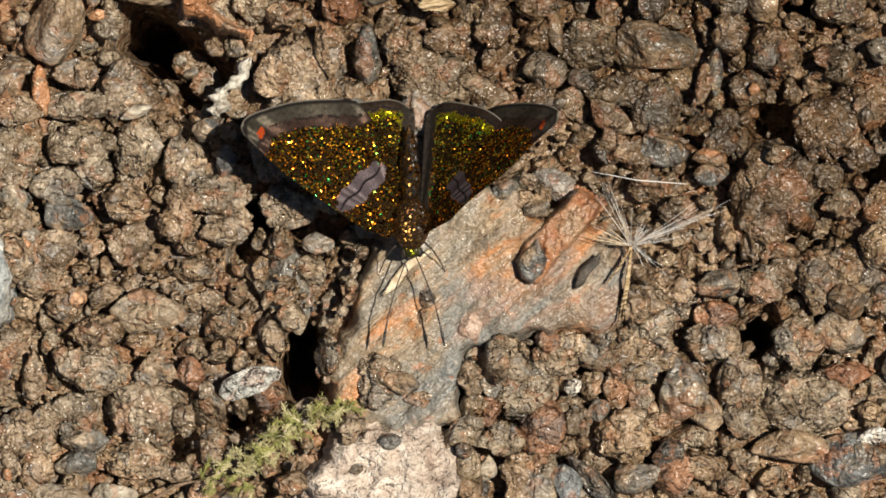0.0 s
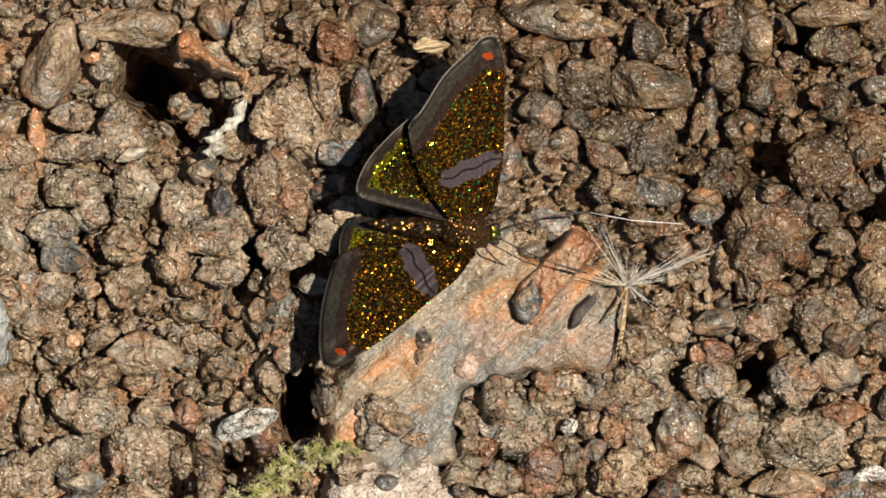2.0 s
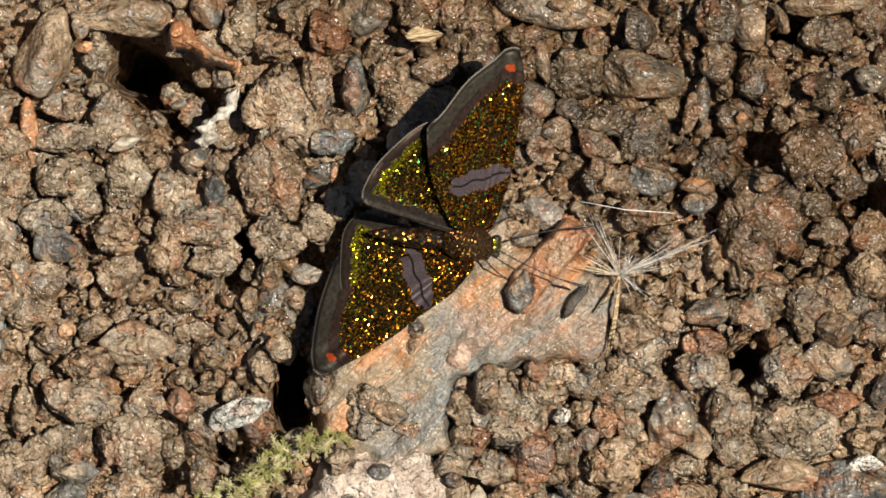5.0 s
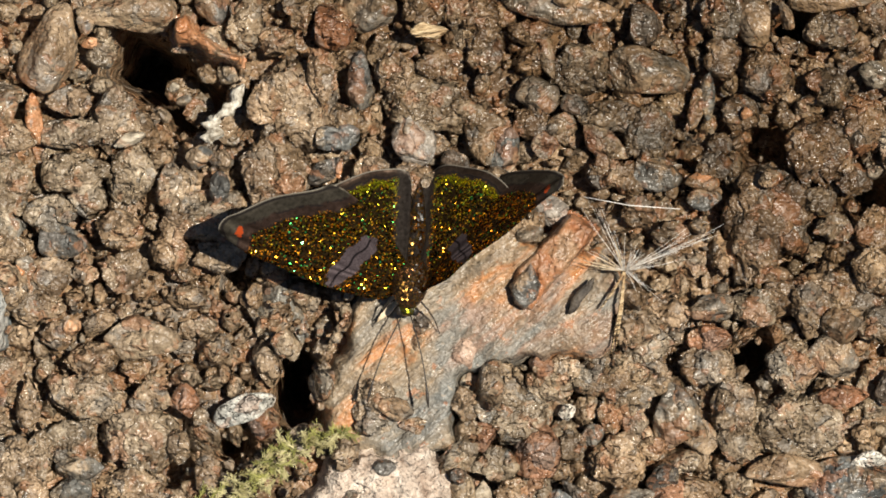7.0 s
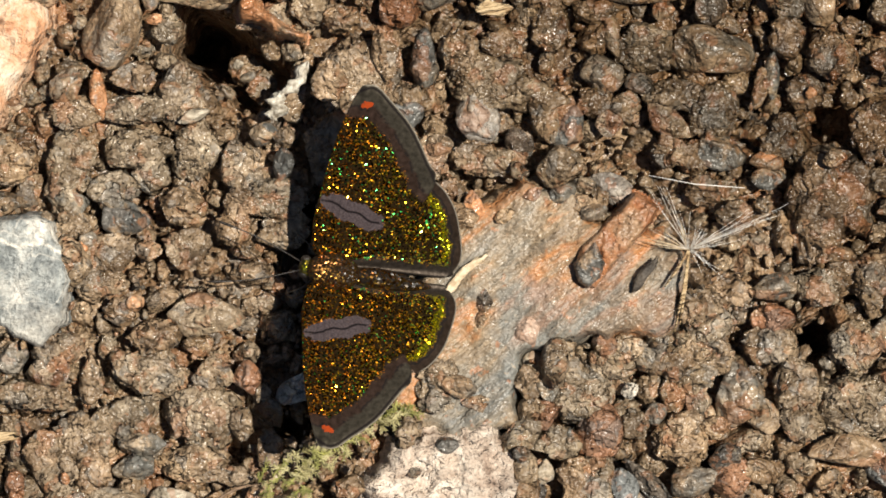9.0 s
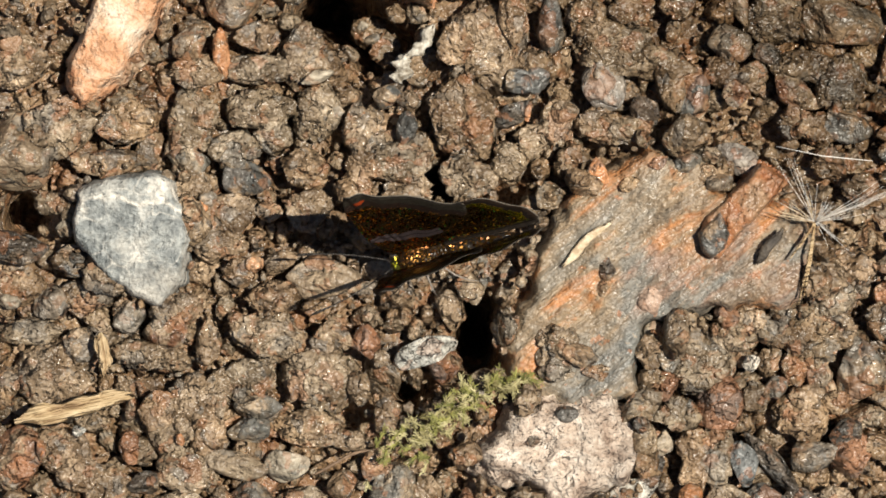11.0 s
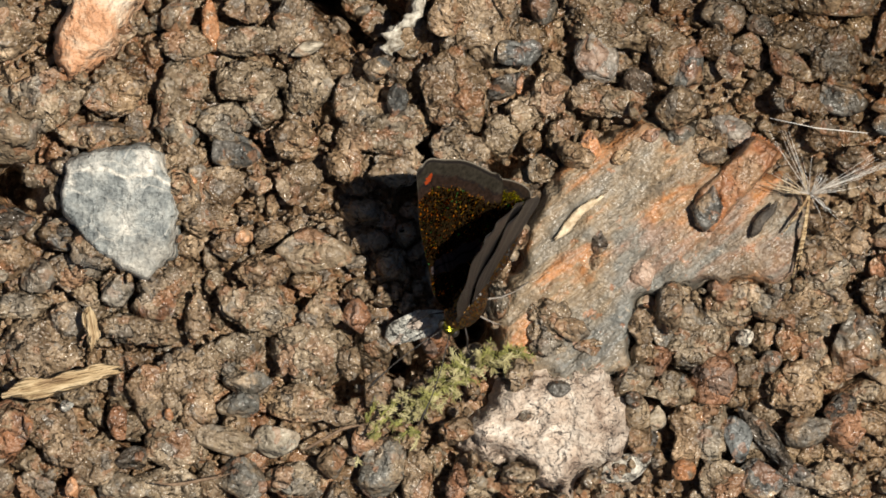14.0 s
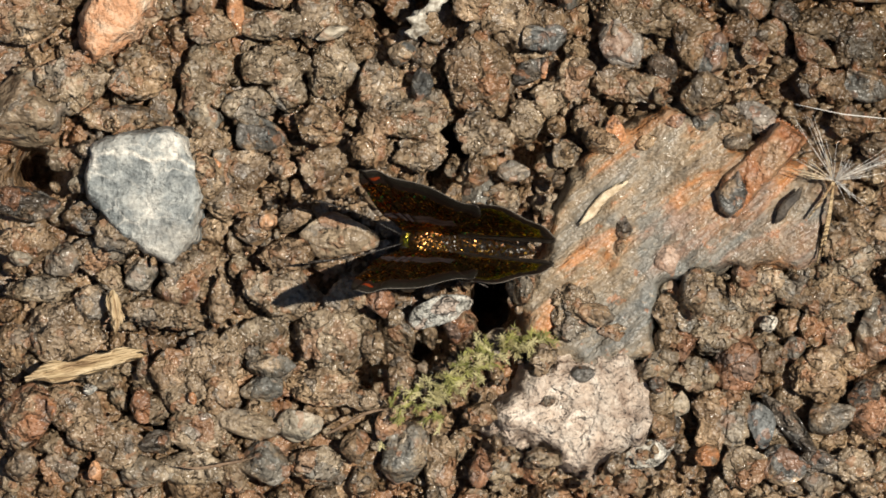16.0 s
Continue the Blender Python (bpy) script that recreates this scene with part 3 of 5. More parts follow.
stone("c", -34.15, 2.36, 3.13, 2.24)
stone("c", -30.42, -4.59, 2.68, 2.24)
stone("d", -43.4, -4.33, 2.68, 2.24)
stone("c", -41.79, -6.54, 2.68, 2.24)
stone("c", -47.31, -9.79, 4.92, 2.24)
stone("c", -49.36, -14.31, 2.24, 3.58)
stone("c", -38.55, -11.39, 4.47, 2.24)
stone("g", -28.83, -15.65, 3.67, 2.24, -8.74)
stone("c", -32, -14.15, 2.24, 3.58)
stone("c", -45.65, -24.08, 2.77, 2.24)
stone("d", -37.87, -21.67, 2.68, 2.24)
stone("c", -18.53, -15.87, 2.24, 2.68)
stone("c", -7.52, 12.48, 2.24, 2.77)
stone("d", 1.51, 8.74, 2.24, 2.77)
stone("c", 0.2, 7.28, 3.58, 2.24)
stone("W", 0.84, -21.8, 4.7, 2.24, 26.26)
stone("g", -41.12, 3.77, 6.26, 2.15, 4.26)
stone("c", -5.0, -10.2, 3.3, 3.5, 11.26)
stone("b", -5.98, 15.92, 2.1, 4.01)
stone("g", -34.86, 4.09, 4.03, 2.06, -13.74)
stone("g", -19.56, -19.92, 2.06, 2.77, -18.74)
stone("b", -7.26, 11.01, 2.77, 2.06)
stone("c", 10.96, -13.88, 2.33, 2.06)
stone("q", 2.3, -6.46, 1.97, 2.33, 11.26)
stone("k", 7.71, 19.45, 3.28, 1.91)
stone("o", 21.41, 7.35, 2.64, 1.91)
stone("b", 21.54, 5.89, 2.83, 1.91)
stone("d", 11.32, 13.69, 2.37, 1.91)
stone("k", 22.93, 10.44, 1.91, 1.91)
stone("k", 30.88, 5.84, 2.83, 1.91)
stone("c", 6.49, 3.69, 1.91, 1.91)
stone("c", 15.85, -10.03, 2.83, 1.91)
stone("r", 32.62, -10.11, 4.19, 1.91)
stone("d", 36.27, -9.22, 1.91, 2.83)
stone("c", -10.88, 21.27, 1.91, 2.83)
stone("b", -8.51, 11.05, 2.83, 1.91)
stone("b", -19.09, 9.54, 2.24, 1.88)
stone("c", -32.98, -10.37, 1.88, 3.8)
stone("c", -20.82, -13.68, 1.88, 2.68)
stone("d", -8.78, 8.51, 3.36, 1.88, 36.26)
stone("g", -4.75, 8.6, 2.33, 1.88)
stone("c", -5.94, 1.86, 2.33, 1.88)
stone("o", 5.76, -21.69, 1.88, 1.97)
stone("d", 14.72, -21.94, 2.77, 1.88)
stone("r", -12.11, -22.98, 1.88, 3.22)
stone("b", -17.34, 7.07, 1.79, 2.68)
stone("c", -45.75, 0.54, 2.68, 1.79)
stone("c", -36.08, -11.87, 4.03, 1.79)
stone("r", -30.78, -8.53, 1.79, 1.88)
stone("r", -39.05, -19.01, 1.79, 2.68)
stone("c", -21.62, -17.95, 2.68, 1.79)
stone("g", -9.94, 0.43, 2.68, 1.79)
stone("g", 12.51, -13.04, 2.33, 1.79)
stone("c", 14.89, -13.57, 2.77, 1.79)
stone("c", 17.46, -14.1, 2.24, 1.79)
stone("g", -3.34, -10.61, 3.13, 1.79, -28.74)
stone("g", 4.96, 4.79, 2.33, 1.79)
stone("g", 7.45, 3.27, 2.24, 1.79)
stone("c", -41.41, 6.81, 1.88, 1.7)
stone("p", 3.44, -17.85, 1.7, 2.33, -8.74)
stone("d", 12.42, -18.99, 6.71, 1.7, -50.74)
stone("d", -1.35, -3.63, 1.7, 2.51, -13.74)
stone("o", 13.27, 19.47, 1.91, 1.64)
stone("t", 9.06, 17.34, 1.64, 3.28, 14.71)
stone("r", 26.79, 7.69, 1.91, 1.64)
stone("W", 36.37, 10.37, 1.64, 4.56, 9.71)
stone("o", -2.05, 3.74, 1.61, 2.6)
stone("c", -28.29, 0.25, 2.01, 1.57)
stone("t", 26.84, -0.06, 3.01, 1.55)
stone("W", 34.96, -15.14, 3.28, 1.55, 9.71)
stone("p", 2.79, -8.55, 1.88, 1.52)
stone("b", -28.2, 20.27, 1.46, 1.91)
stone("o", -32.5, 12.82, 1.43, 4.25, 9.26)
stone("o", -29.31, -4.02, 1.43, 1.43)
stone("d", 1.61, -16.1, 1.43, 1.43)
stone("t", 10.23, 21.99, 1.55, 1.37)
stone("b", 21.81, 14.18, 1.37, 3.74, -5.29)
stone("g", 20.98, 13.18, 1.37, 3.28, -5.29)
stone("W", 35.35, 8.1, 1.37, 1.37)
stone("g", -33.05, 1.17, 1.61, 1.34)
stone("p", -48.93, -7.45, 1.79, 1.34)
stone("c", -19.08, -11.41, 1.34, 1.34)
stone("W", 10.45, -11.16, 1.7, 1.34)
stone("o", 2.02, -14.43, 1.34, 1.79, 21.26)
stone("c", -5.19, -12.13, 2.77, 1.34)
# an added lump: its dark colour gives a dent in the pale stone
stone("d", -4.22, -15.47, 1.97, 1.34)
stone("g", 28.31, 20.76, 1.28, 2.64, 14.71)
stone("c", -1.83, -12.01, 2.33, 1.25)
stone("o", -27.84, 18.81, 1.37, 1.18)
stone("p", -44.72, -1.54, 1.16, 1.25)
stone("o", -42.61, -24.1, 1.16, 1.97, 11.26)
stone("r", -1.66, -5.48, 1.16, 1.34)
stone("r", 2.5, 4.73, 1.79, 1.16, 31.26)
stone("o", 24.9, 12.8, 1.09, 1.09)
stone("p", -24.72, 11.07, 2.68, 1.07, 16.26)
stone("W", -43.11, -17.66, 1.16, 1.07)
stone("c", 0.3, 2.89, 1.61, 1.07, 31.26)
stone("r", -38.99, -15.52, 0.89, 2.51, -8.74)
# an added lump that makes a dark spot on the pale stone
stone("d", -6.86, -17.63, 1.16, 0.89)
stone("o", -33.53, 0.58, 0.81, 1.16, 11.26)
stone("o", -46.11, -19.39, 0.81, 1.7, 11.26)
stone("o", -34.95, -18.11, 0.72, 1.07)
stone("o", -7.83, 8.44, 0.63, 1.34, -8.74)
stone("r", -9.94, -9.86, 0.63, 1.34)
stone("c", 13.3, -7.0, 2.7, 2.2, 15)
stone("c", 10.4, -7.6, 2.5, 2.0, -10)
stone("r", 8.4, -7.5, 2.0, 2.2)
stone("c", 4.7, -8.1, 2.5, 2.0, 25)
stone("c", 2.5, -10.7, 1.7, 2.5)
stone("c", 2.4, -12.6, 1.9, 2.0)
stone("c", 15.4, -4.6, 2.2, 2.7, 10)
stone("g", 16.0, -2.4, 1.9, 2.3)
stone("g", -12.9, -3.0, 4.2, 8.0, 4, -1.6)
# the dark tone puts the hollow's shade into these clods' colour
stone("k", -20.8, 15.1, 2.6, 2.3, 20, -6.0)
stone("k", -19.3, 13.4, 2.3, 2.7, 0, -5.0)
stone("p", -20.4, 14.2, 1.3, 0.9, 35, -1.6)
stone("p", -21.2, 15.3, 0.9, 0.8, 0, -1.4)


# ---- loose crumbs that fill the gaps ----
def scatter(name, label, count, radius, level, drop, seed, area, keep, separate=0):
    rng = np.random.default_rng(seed)
    verts, faces, total = [], [], 0
    pool = CLODS[3] if level == 3 else [lump_shape(2, 200 + i, 1.0) for i in range(8)]
    laid = []
    for k in range(count):
        x, y = rng.uniform(area[0], area[1]), rng.uniform(area[2], area[3])
        r = radius[0] + (radius[1] - radius[0]) * rng.random() ** 1.8
        turn = rng.uniform(0, 6.28, 3)
        stretch = rng.uniform(0.55, 1.35, 3)
        g = ground_height(x, y)
        if g < -6.5:
            continue
        s = skin(x, y)
        rim = on_flat(x, y)
        if s > keep and not -1 < rim < 0.3 or rim > 0.3:
            continue
        if any((x - q) ** 2 + (y - p) ** 2 < (0.62 * (r + w)) ** 2 for q, p, w in laid):
            continue
        laid.append((x, y, r))
        v, f = pool[k % len(pool)]
        m = np.array(Euler(turn).to_matrix())
        z = min(max(g + r * 0.35, s + 0.1), drop - r * 0.8) + rng.uniform(-0.3, 0.3)
        if rim > -0.3:
            z = 0.9 + 0.2 * r
        if separate and r > 1.45 and len(laid) < separate:
            ob = new("soil_clod", shape_mesh("c", 3, k % 16))
            ob.matrix_world = Matrix.Translation((x * MM, y * MM, z * MM)) @ Euler(turn).to_matrix().to_4x4() @ Matrix.Diagonal((*(stretch * r * MM), 1))
            tagged(ob, "half buried clod of brown soil in a gap", "soil clod", "clods of soil")
            continue
        verts.append(((v * stretch * r) @ m.T + (x, y, z)) * MM)
        faces.append(f + total)
        total += len(v)
    me = mesh_of(name, np.concatenate(verts).tolist(), np.concatenate(faces).tolist(), LOOSE)
    return tagged(new(name, me), label, "soil", kind="stuff")


def on_flat(x, y):
    return max(inside_by(p, x, y) for p in FLATS)


scatter("loose_clods", "loose clods of brown soil filling the gaps", 5200, (1.0, 2.2), 3, 0.8, 5, (-50, 38, -30, 28), 0.0, 400)
scatter("soil_crumbs", "small crumbs of brown soil between the clods", 9000, (0.3, 0.95), 2, 1.1, 6, (-50, 38, -29, 27), 0.2)

# ---- straw, stick, pappus, moss ----
def tube(bm, points, radii, sides=6):
    """A round, tapering rod along points in millimetres."""
    rings = []
    for i, p in enumerate(points):
        p = Vector(p)
        ahead = Vector(points[min(i + 1, len(points) - 1)]) - Vector(points[max(i - 1, 0)])
        ahead.normalize()
        side = ahead.cross(Vector((0.13, 0.31, 1.0))).normalized()
        up = side.cross(ahead)
        rings.append([bm.verts.new((p + (side * math.cos(k * 6.2832 / sides) + up * math.sin(k * 6.2832 / sides)) * radii[i]) * MM) for k in range(sides)])
    for a, b in zip(rings, rings[1:]):
        for k in range(sides):
            bm.faces.new((a[k], a[(k + 1) % sides], b[(k + 1) % sides], b[k]))
    bm.faces.new(list(reversed(rings[0])))
    bm.faces.new(rings[-1])


def plain(name, lo, hi, scale=900, rough=0.6, stretch=None, spec=0.4):
    n = Nodes(name)
    at = n.node("TexCoord").outputs["Object"]
    if stretch:
        at = n.node("Mapping", Vector=at, Scale=stretch).outputs[0]
    f = n.noise(at, scale, 5, 0.65)
    return n.done(Base_Color=n.mix(n.ramp(f, [(0.2, 0.0), (0.8, 1.0)]), lo, hi), Roughness=rough, Normal=n.bump(f, 0.5, 0.0002), Specular_IOR_Level=spec)


def fibre(name, angle):
    """Dry stalk with fibres that run along it at that angle in degrees."""
    n = Nodes(name)
    at = n.node("TexCoord").outputs["Object"]
    at = n.node("Mapping", Vector=at, Rotation=(0, 0, radians(-angle))).outputs[0]
    at = n.node("Mapping", Vector=at, Scale=(0.07, 1.0, 1.0)).outputs[0]
    f = n.noise(at, 3200, 4, 0.6)
    broad = n.noise(n.node("TexCoord").outputs["Object"], 350, 4, 0.6)
    col = n.ramp(f, [(0.1, (0.15, 0.085, 0.035)), (0.4, (0.42, 0.29, 0.15)), (0.8, (0.62, 0.48, 0.29))])
    col = n.mix(n.ramp(broad, [(0.5, 0.0), (0.9, 0.6)]), col, (0.26, 0.155, 0.075))
    return n.done(Base_Color=col, Roughness=0.6, Normal=n.bump(f, 1.0, 0.0004))


STRAW = fibre("dry_straw", 13.0)
STRAW_STEEP = fibre("dry_straw_steep", -80.0)
PALE_STRAW = plain("pale_straw", (0.42, 0.31, 0.19), (0.72, 0.60, 0.42), 1500)
BLEACHED = plain("bleached_wood", (0.20, 0.165, 0.12), (0.62, 0.58, 0.49), 1500)
SILK = plain("silky_hair", (0.62, 0.58, 0.52), (0.88, 0.86, 0.82), 500, 0.3)
TWIG = plain("brown_twig", (0.12, 0.075, 0.045), (0.24, 0.16, 0.10), 900)
MOSS = plain("moss_green", (0.085, 0.09, 0.018), (0.34, 0.33, 0.10), 900, 0.5)
MOSS_DRY = plain("dry_moss", (0.22, 0.19, 0.07), (0.55, 0.50, 0.27), 700, 0.6)
DARK_STRIP = plain("dark_brown_strip", (0.035, 0.028, 0.022), (0.09, 0.07, 0.05), 900)


def flake(name, a, b, width, thick, height, material, label, category, seed, bend=0.0, knots=0.0):
    """A split, fibrous piece of stalk, or a thin strip, from a to b."""
    r = random.Random(seed)
    thing = bpy.data.meshes.new(name)
    bm = bmesh.new()
    ax, ay, bx, by = *a, *b
    length = math.hypot(bx - ax, by - ay)
    ux, uy = (bx - ax) / length, (by - ay) / length
    sides, steps = 18, 22
    groove = [r.uniform(0.72, 1.1) for _ in range(sides)]
    ends = [r.uniform(0, 0.24) for _ in range(sides)]
    rings = []
    for k in range(steps + 1):
        ring = []
        for q in range(sides):
            g = q * 6.2832 / sides
            t = ends[q] * 0.5 + (1 - ends[q] * 0.5 - ends[(q + 7) % sides]) * k / steps
            curl = bend * math.sin(t * 3.14) + 0.08 * math.sin(t * 9 + seed)
            full = max(0.12, min(1.0, 4.5 * min(k, steps - k) / steps)) ** 0.6
            knot = 1 + knots * noise.noise(Vector((t * 5 + seed, math.cos(g), math.sin(g))))
            full = full * knot
            o = math.cos(g) * width / 2 * groove[q] * full * (1.05 - 0.3 * t) + curl + 0.6 * knots * noise.noise(Vector((t * 4, seed * 3.0, 0)))
            z = height[0] + (height[1] - height[0]) * t + math.sin(g) * thick * groove[q] * full + r.uniform(-0.03, 0.03)
            ring.append(bm.verts.new(((ax + ux * length * t - uy * o) * MM, (ay + uy * length * t + ux * o) * MM, z * MM)))
        rings.append(ring)
    for m0, m1 in zip(rings, rings[1:]):
        for q in range(sides):
            bm.faces.new((m0[q], m0[(q + 1) % sides], m1[(q + 1) % sides], m1[q]))
    bm.faces.new(list(reversed(rings[0])))
    bm.faces.new(rings[-1])
    bm.to_mesh(thing)
    bm.free()
    thing.materials.append(material)
    thing.polygons.foreach_set("use_smooth", [True] * len(thing.polygons))
    return tagged(new(name, thing), label, category)


flake("straw", (-48.04, -17.06), (-38.34, -14.52), 1.7, 0.35, (2.6, 2.8), STRAW, "long split piece of pale dry straw", "straw", 1, 0.15, 0.5)
flake("straw", (-41.49, -9.66), (-40.97, -13.32), 1.2, 0.3, (2.4, 2.6), STRAW_STEEP, "short frayed piece of dry straw", "straw", 2, 0.1, 0.5)
flake("straw", (-5.01, -3.85), (-0.63, 0.28), 0.85, 0.2, (1.75, 1.95), PALE_STRAW, "thin pale sliver of straw on the slab", "straw", 3, 0.2)
# a thin strip put in for the dark bar beside the wedge
flake("dark_strip", (10.46, -3.17), (12.71, -0.13), 0.9, 0.15, (2.5, 2.7), DARK_STRIP, "thin dark strip lying on the slab", "bark", 4)
flake("straw", (-2.09, 19.68), (1.1, 19.39), 1.3, 0.3, (2.6, 2.6), STRAW, "frayed tuft of brown straw", "straw", 5)
flake("bleached_stick", (-18.04, 10.55), (-17.47, 13.02), 1.5, 0.45, (1.2, 1.9), BLEACHED, "crooked bleached bit of wood", "stick", 6, 0.2, 0.9)
flake("bleached_stick", (-17.54, 12.44), (-15.42, 15.53), 1.1, 0.4, (1.8, 1.2), BLEACHED, "crooked bleached bit of wood", "stick", 7, -0.3, 0.9)
flake("twig", (-24.69, -21.02), (-18.93, -18.34), 0.3, 0.1, (2.4, 2.7), TWIG, "thin brown rootlet lying on the clods", "twig", 8, 0.4)
flake("twig", (-36.27, -23.42), (-29.36, -22.29), 0.3, 0.1, (2.3, 2.6), TWIG, "thin brown rootlet lying on the clods", "twig", 9, -0.5)


def pappus():
    """A plume of silky hairs on a dry stalk."""
    root = new("seed_plume")
    tagged(root, "silky white seed plume on a dry straw stalk", "seed plume")
    cx, cy = 15.04, 0.27
    root.location = (cx * MM, cy * MM, 3.4 * MM)
    bm = bmesh.new()
    for dx, dy, z in ((-1.1, -6.6, -1.0), (-0.7, -6.0, -1.0), (-1.9, -3.0, -0.8)):
        tube(bm, [(0, 0, 0), (dx * 0.5 + 0.1, dy * 0.5, z * 0.5), (dx, dy, z)], [0.10, 0.13, 0.07], 5)
    part("stalk", bm, STRAW, root, "dry straw-coloured stalk")
    r = random.Random(4)
    # a hair's direction in degrees, its length, how far it rises
    fans = [(24, 9.8, 2.2, 8), (30, 6.0, 2.0, 6), (12, 4.6, 1.8, 4), (112, 6.0, 2.0, 4), (126, 6.4, 2.4, 3), (95, 4.0, 2.6, 2), (152, 5.0, 1.2, 2), (55, 2.2, 2.0, 14), (24, 2.6, 1.2, 8), (-20, 2.0, 1.0, 6), (-48, 3.8, 0.5, 3), (160, 1.6, 1.0, 6)]
    for base, length, rise, many in fans:
        for k in range(many):
            a = radians(base + r.gauss(0, 2.4 if length > 5.5 else 7.0))
            ln = length * r.uniform(0.55, 1.0)
            sag = r.uniform(-0.5, 0.5)
            bm = bmesh.new()
            pts = []
            for i in range(7):
                t = i / 6
                o = sag * t * t
                pts.append((math.cos(a) * ln * t - math.sin(a) * o, math.sin(a) * ln * t + math.cos(a) * o, rise * r.uniform(0.95, 1.05) * t * (1.15 - 0.4 * t)))
            tube(bm, pts, [0.021 * (1 - 0.6 * i / 6) for i in range(7)], 4)
            part("hair", bm, SILK, root)
    # a small tuft of brown bristles beside the silk
    for k in range(8):
        a, ln = radians(r.uniform(108, 176)), r.uniform(2.4, 4.2)
        bm = bmesh.new()
        tube(bm, [(-0.2, 0, 0.1), (math.cos(a) * ln * 0.5, math.sin(a) * ln * 0.5, 0.7), (math.cos(a) * ln, math.sin(a) * ln, 0.5)], [0.05, 0.04, 0.015], 4)
        part("bristle", bm, PALE_STRAW, root, "tan bristle")
    # a long hair that lies across
    bm = bmesh.new()
    tube(bm, [(-3.3, 5.9, 0.8), (0.4, 5.2, 0.9), (4.4, 4.9, 0.6)], [0.03, 0.045, 0.03], 4)
    part("hair", bm, SILK, root)


pappus()


def moss():
    root = new("moss")
    tagged(root, "green moss sprigs creeping along the pale stone", "moss")
    r = random.Random(11)
    line = [(-18.23, -19.67), (-16.48, -17.84), (-14.5, -16.23), (-12.74, -14.63), (-10.09, -13.31), (-7.19, -12.58)]
    for k in range(115):
        t = r.random() ** 1.2 * 4.95
        i = int(t)
        (ax, ay), (bx, by) = line[i], line[i + 1]
        f = t - i
        spread = 1.7 * (1 - t / 5.6)
        x, y = ax + (bx - ax) * f + r.gauss(0, spread * 0.6), ay + (by - ay) * f + r.gauss(0, spread * 0.55)
        z = 0.8 + r.uniform(0, 1.6)
        a = r.gauss(0.6, 1.1) + (3.1 if r.random() < 0.3 else 0)
        ln = r.uniform(0.5, 1.7)
        bm = bmesh.new()
        pts = [(x + math.cos(a) * ln * q, y + math.sin(a) * ln * q, z + 1.1 * q - 0.5 * q * q) for q in (0, 0.25, 0.5, 0.75, 1.0)]
        tube(bm, pts, [0.09, 0.08, 0.07, 0.05, 0.03], 4)
        for leaf in range(15):
            q = leaf / 15
            p = Vector((x + math.cos(a) * ln * q, y + math.sin(a) * ln * q, z + 1.1 * q - 0.5 * q * q))
            la = a + (1 if leaf % 2 else -1) * r.uniform(0.4, 1.0)
            tip = p + Vector((math.cos(la), math.sin(la), r.uniform(-0.1, 0.8))) * r.uniform(0.25, 0.6)
            mid = (p + tip) / 2
            side = Vector((-math.sin(la), math.cos(la), 0.2)) * 0.036
            lift = Vector((0, 0, 0.05))
            v = [bm.verts.new(c * MM) for c in (p, mid + side, tip, mid - side, mid + lift)]
            for q3 in ((0, 3, 4), (3, 2, 4), (2, 1, 4), (1, 0, 4)):
                bm.faces.new([v[w3] for w3 in q3])
        part("sprig", bm, MOSS_DRY if r.random() < 0.5 else MOSS, root)


moss()


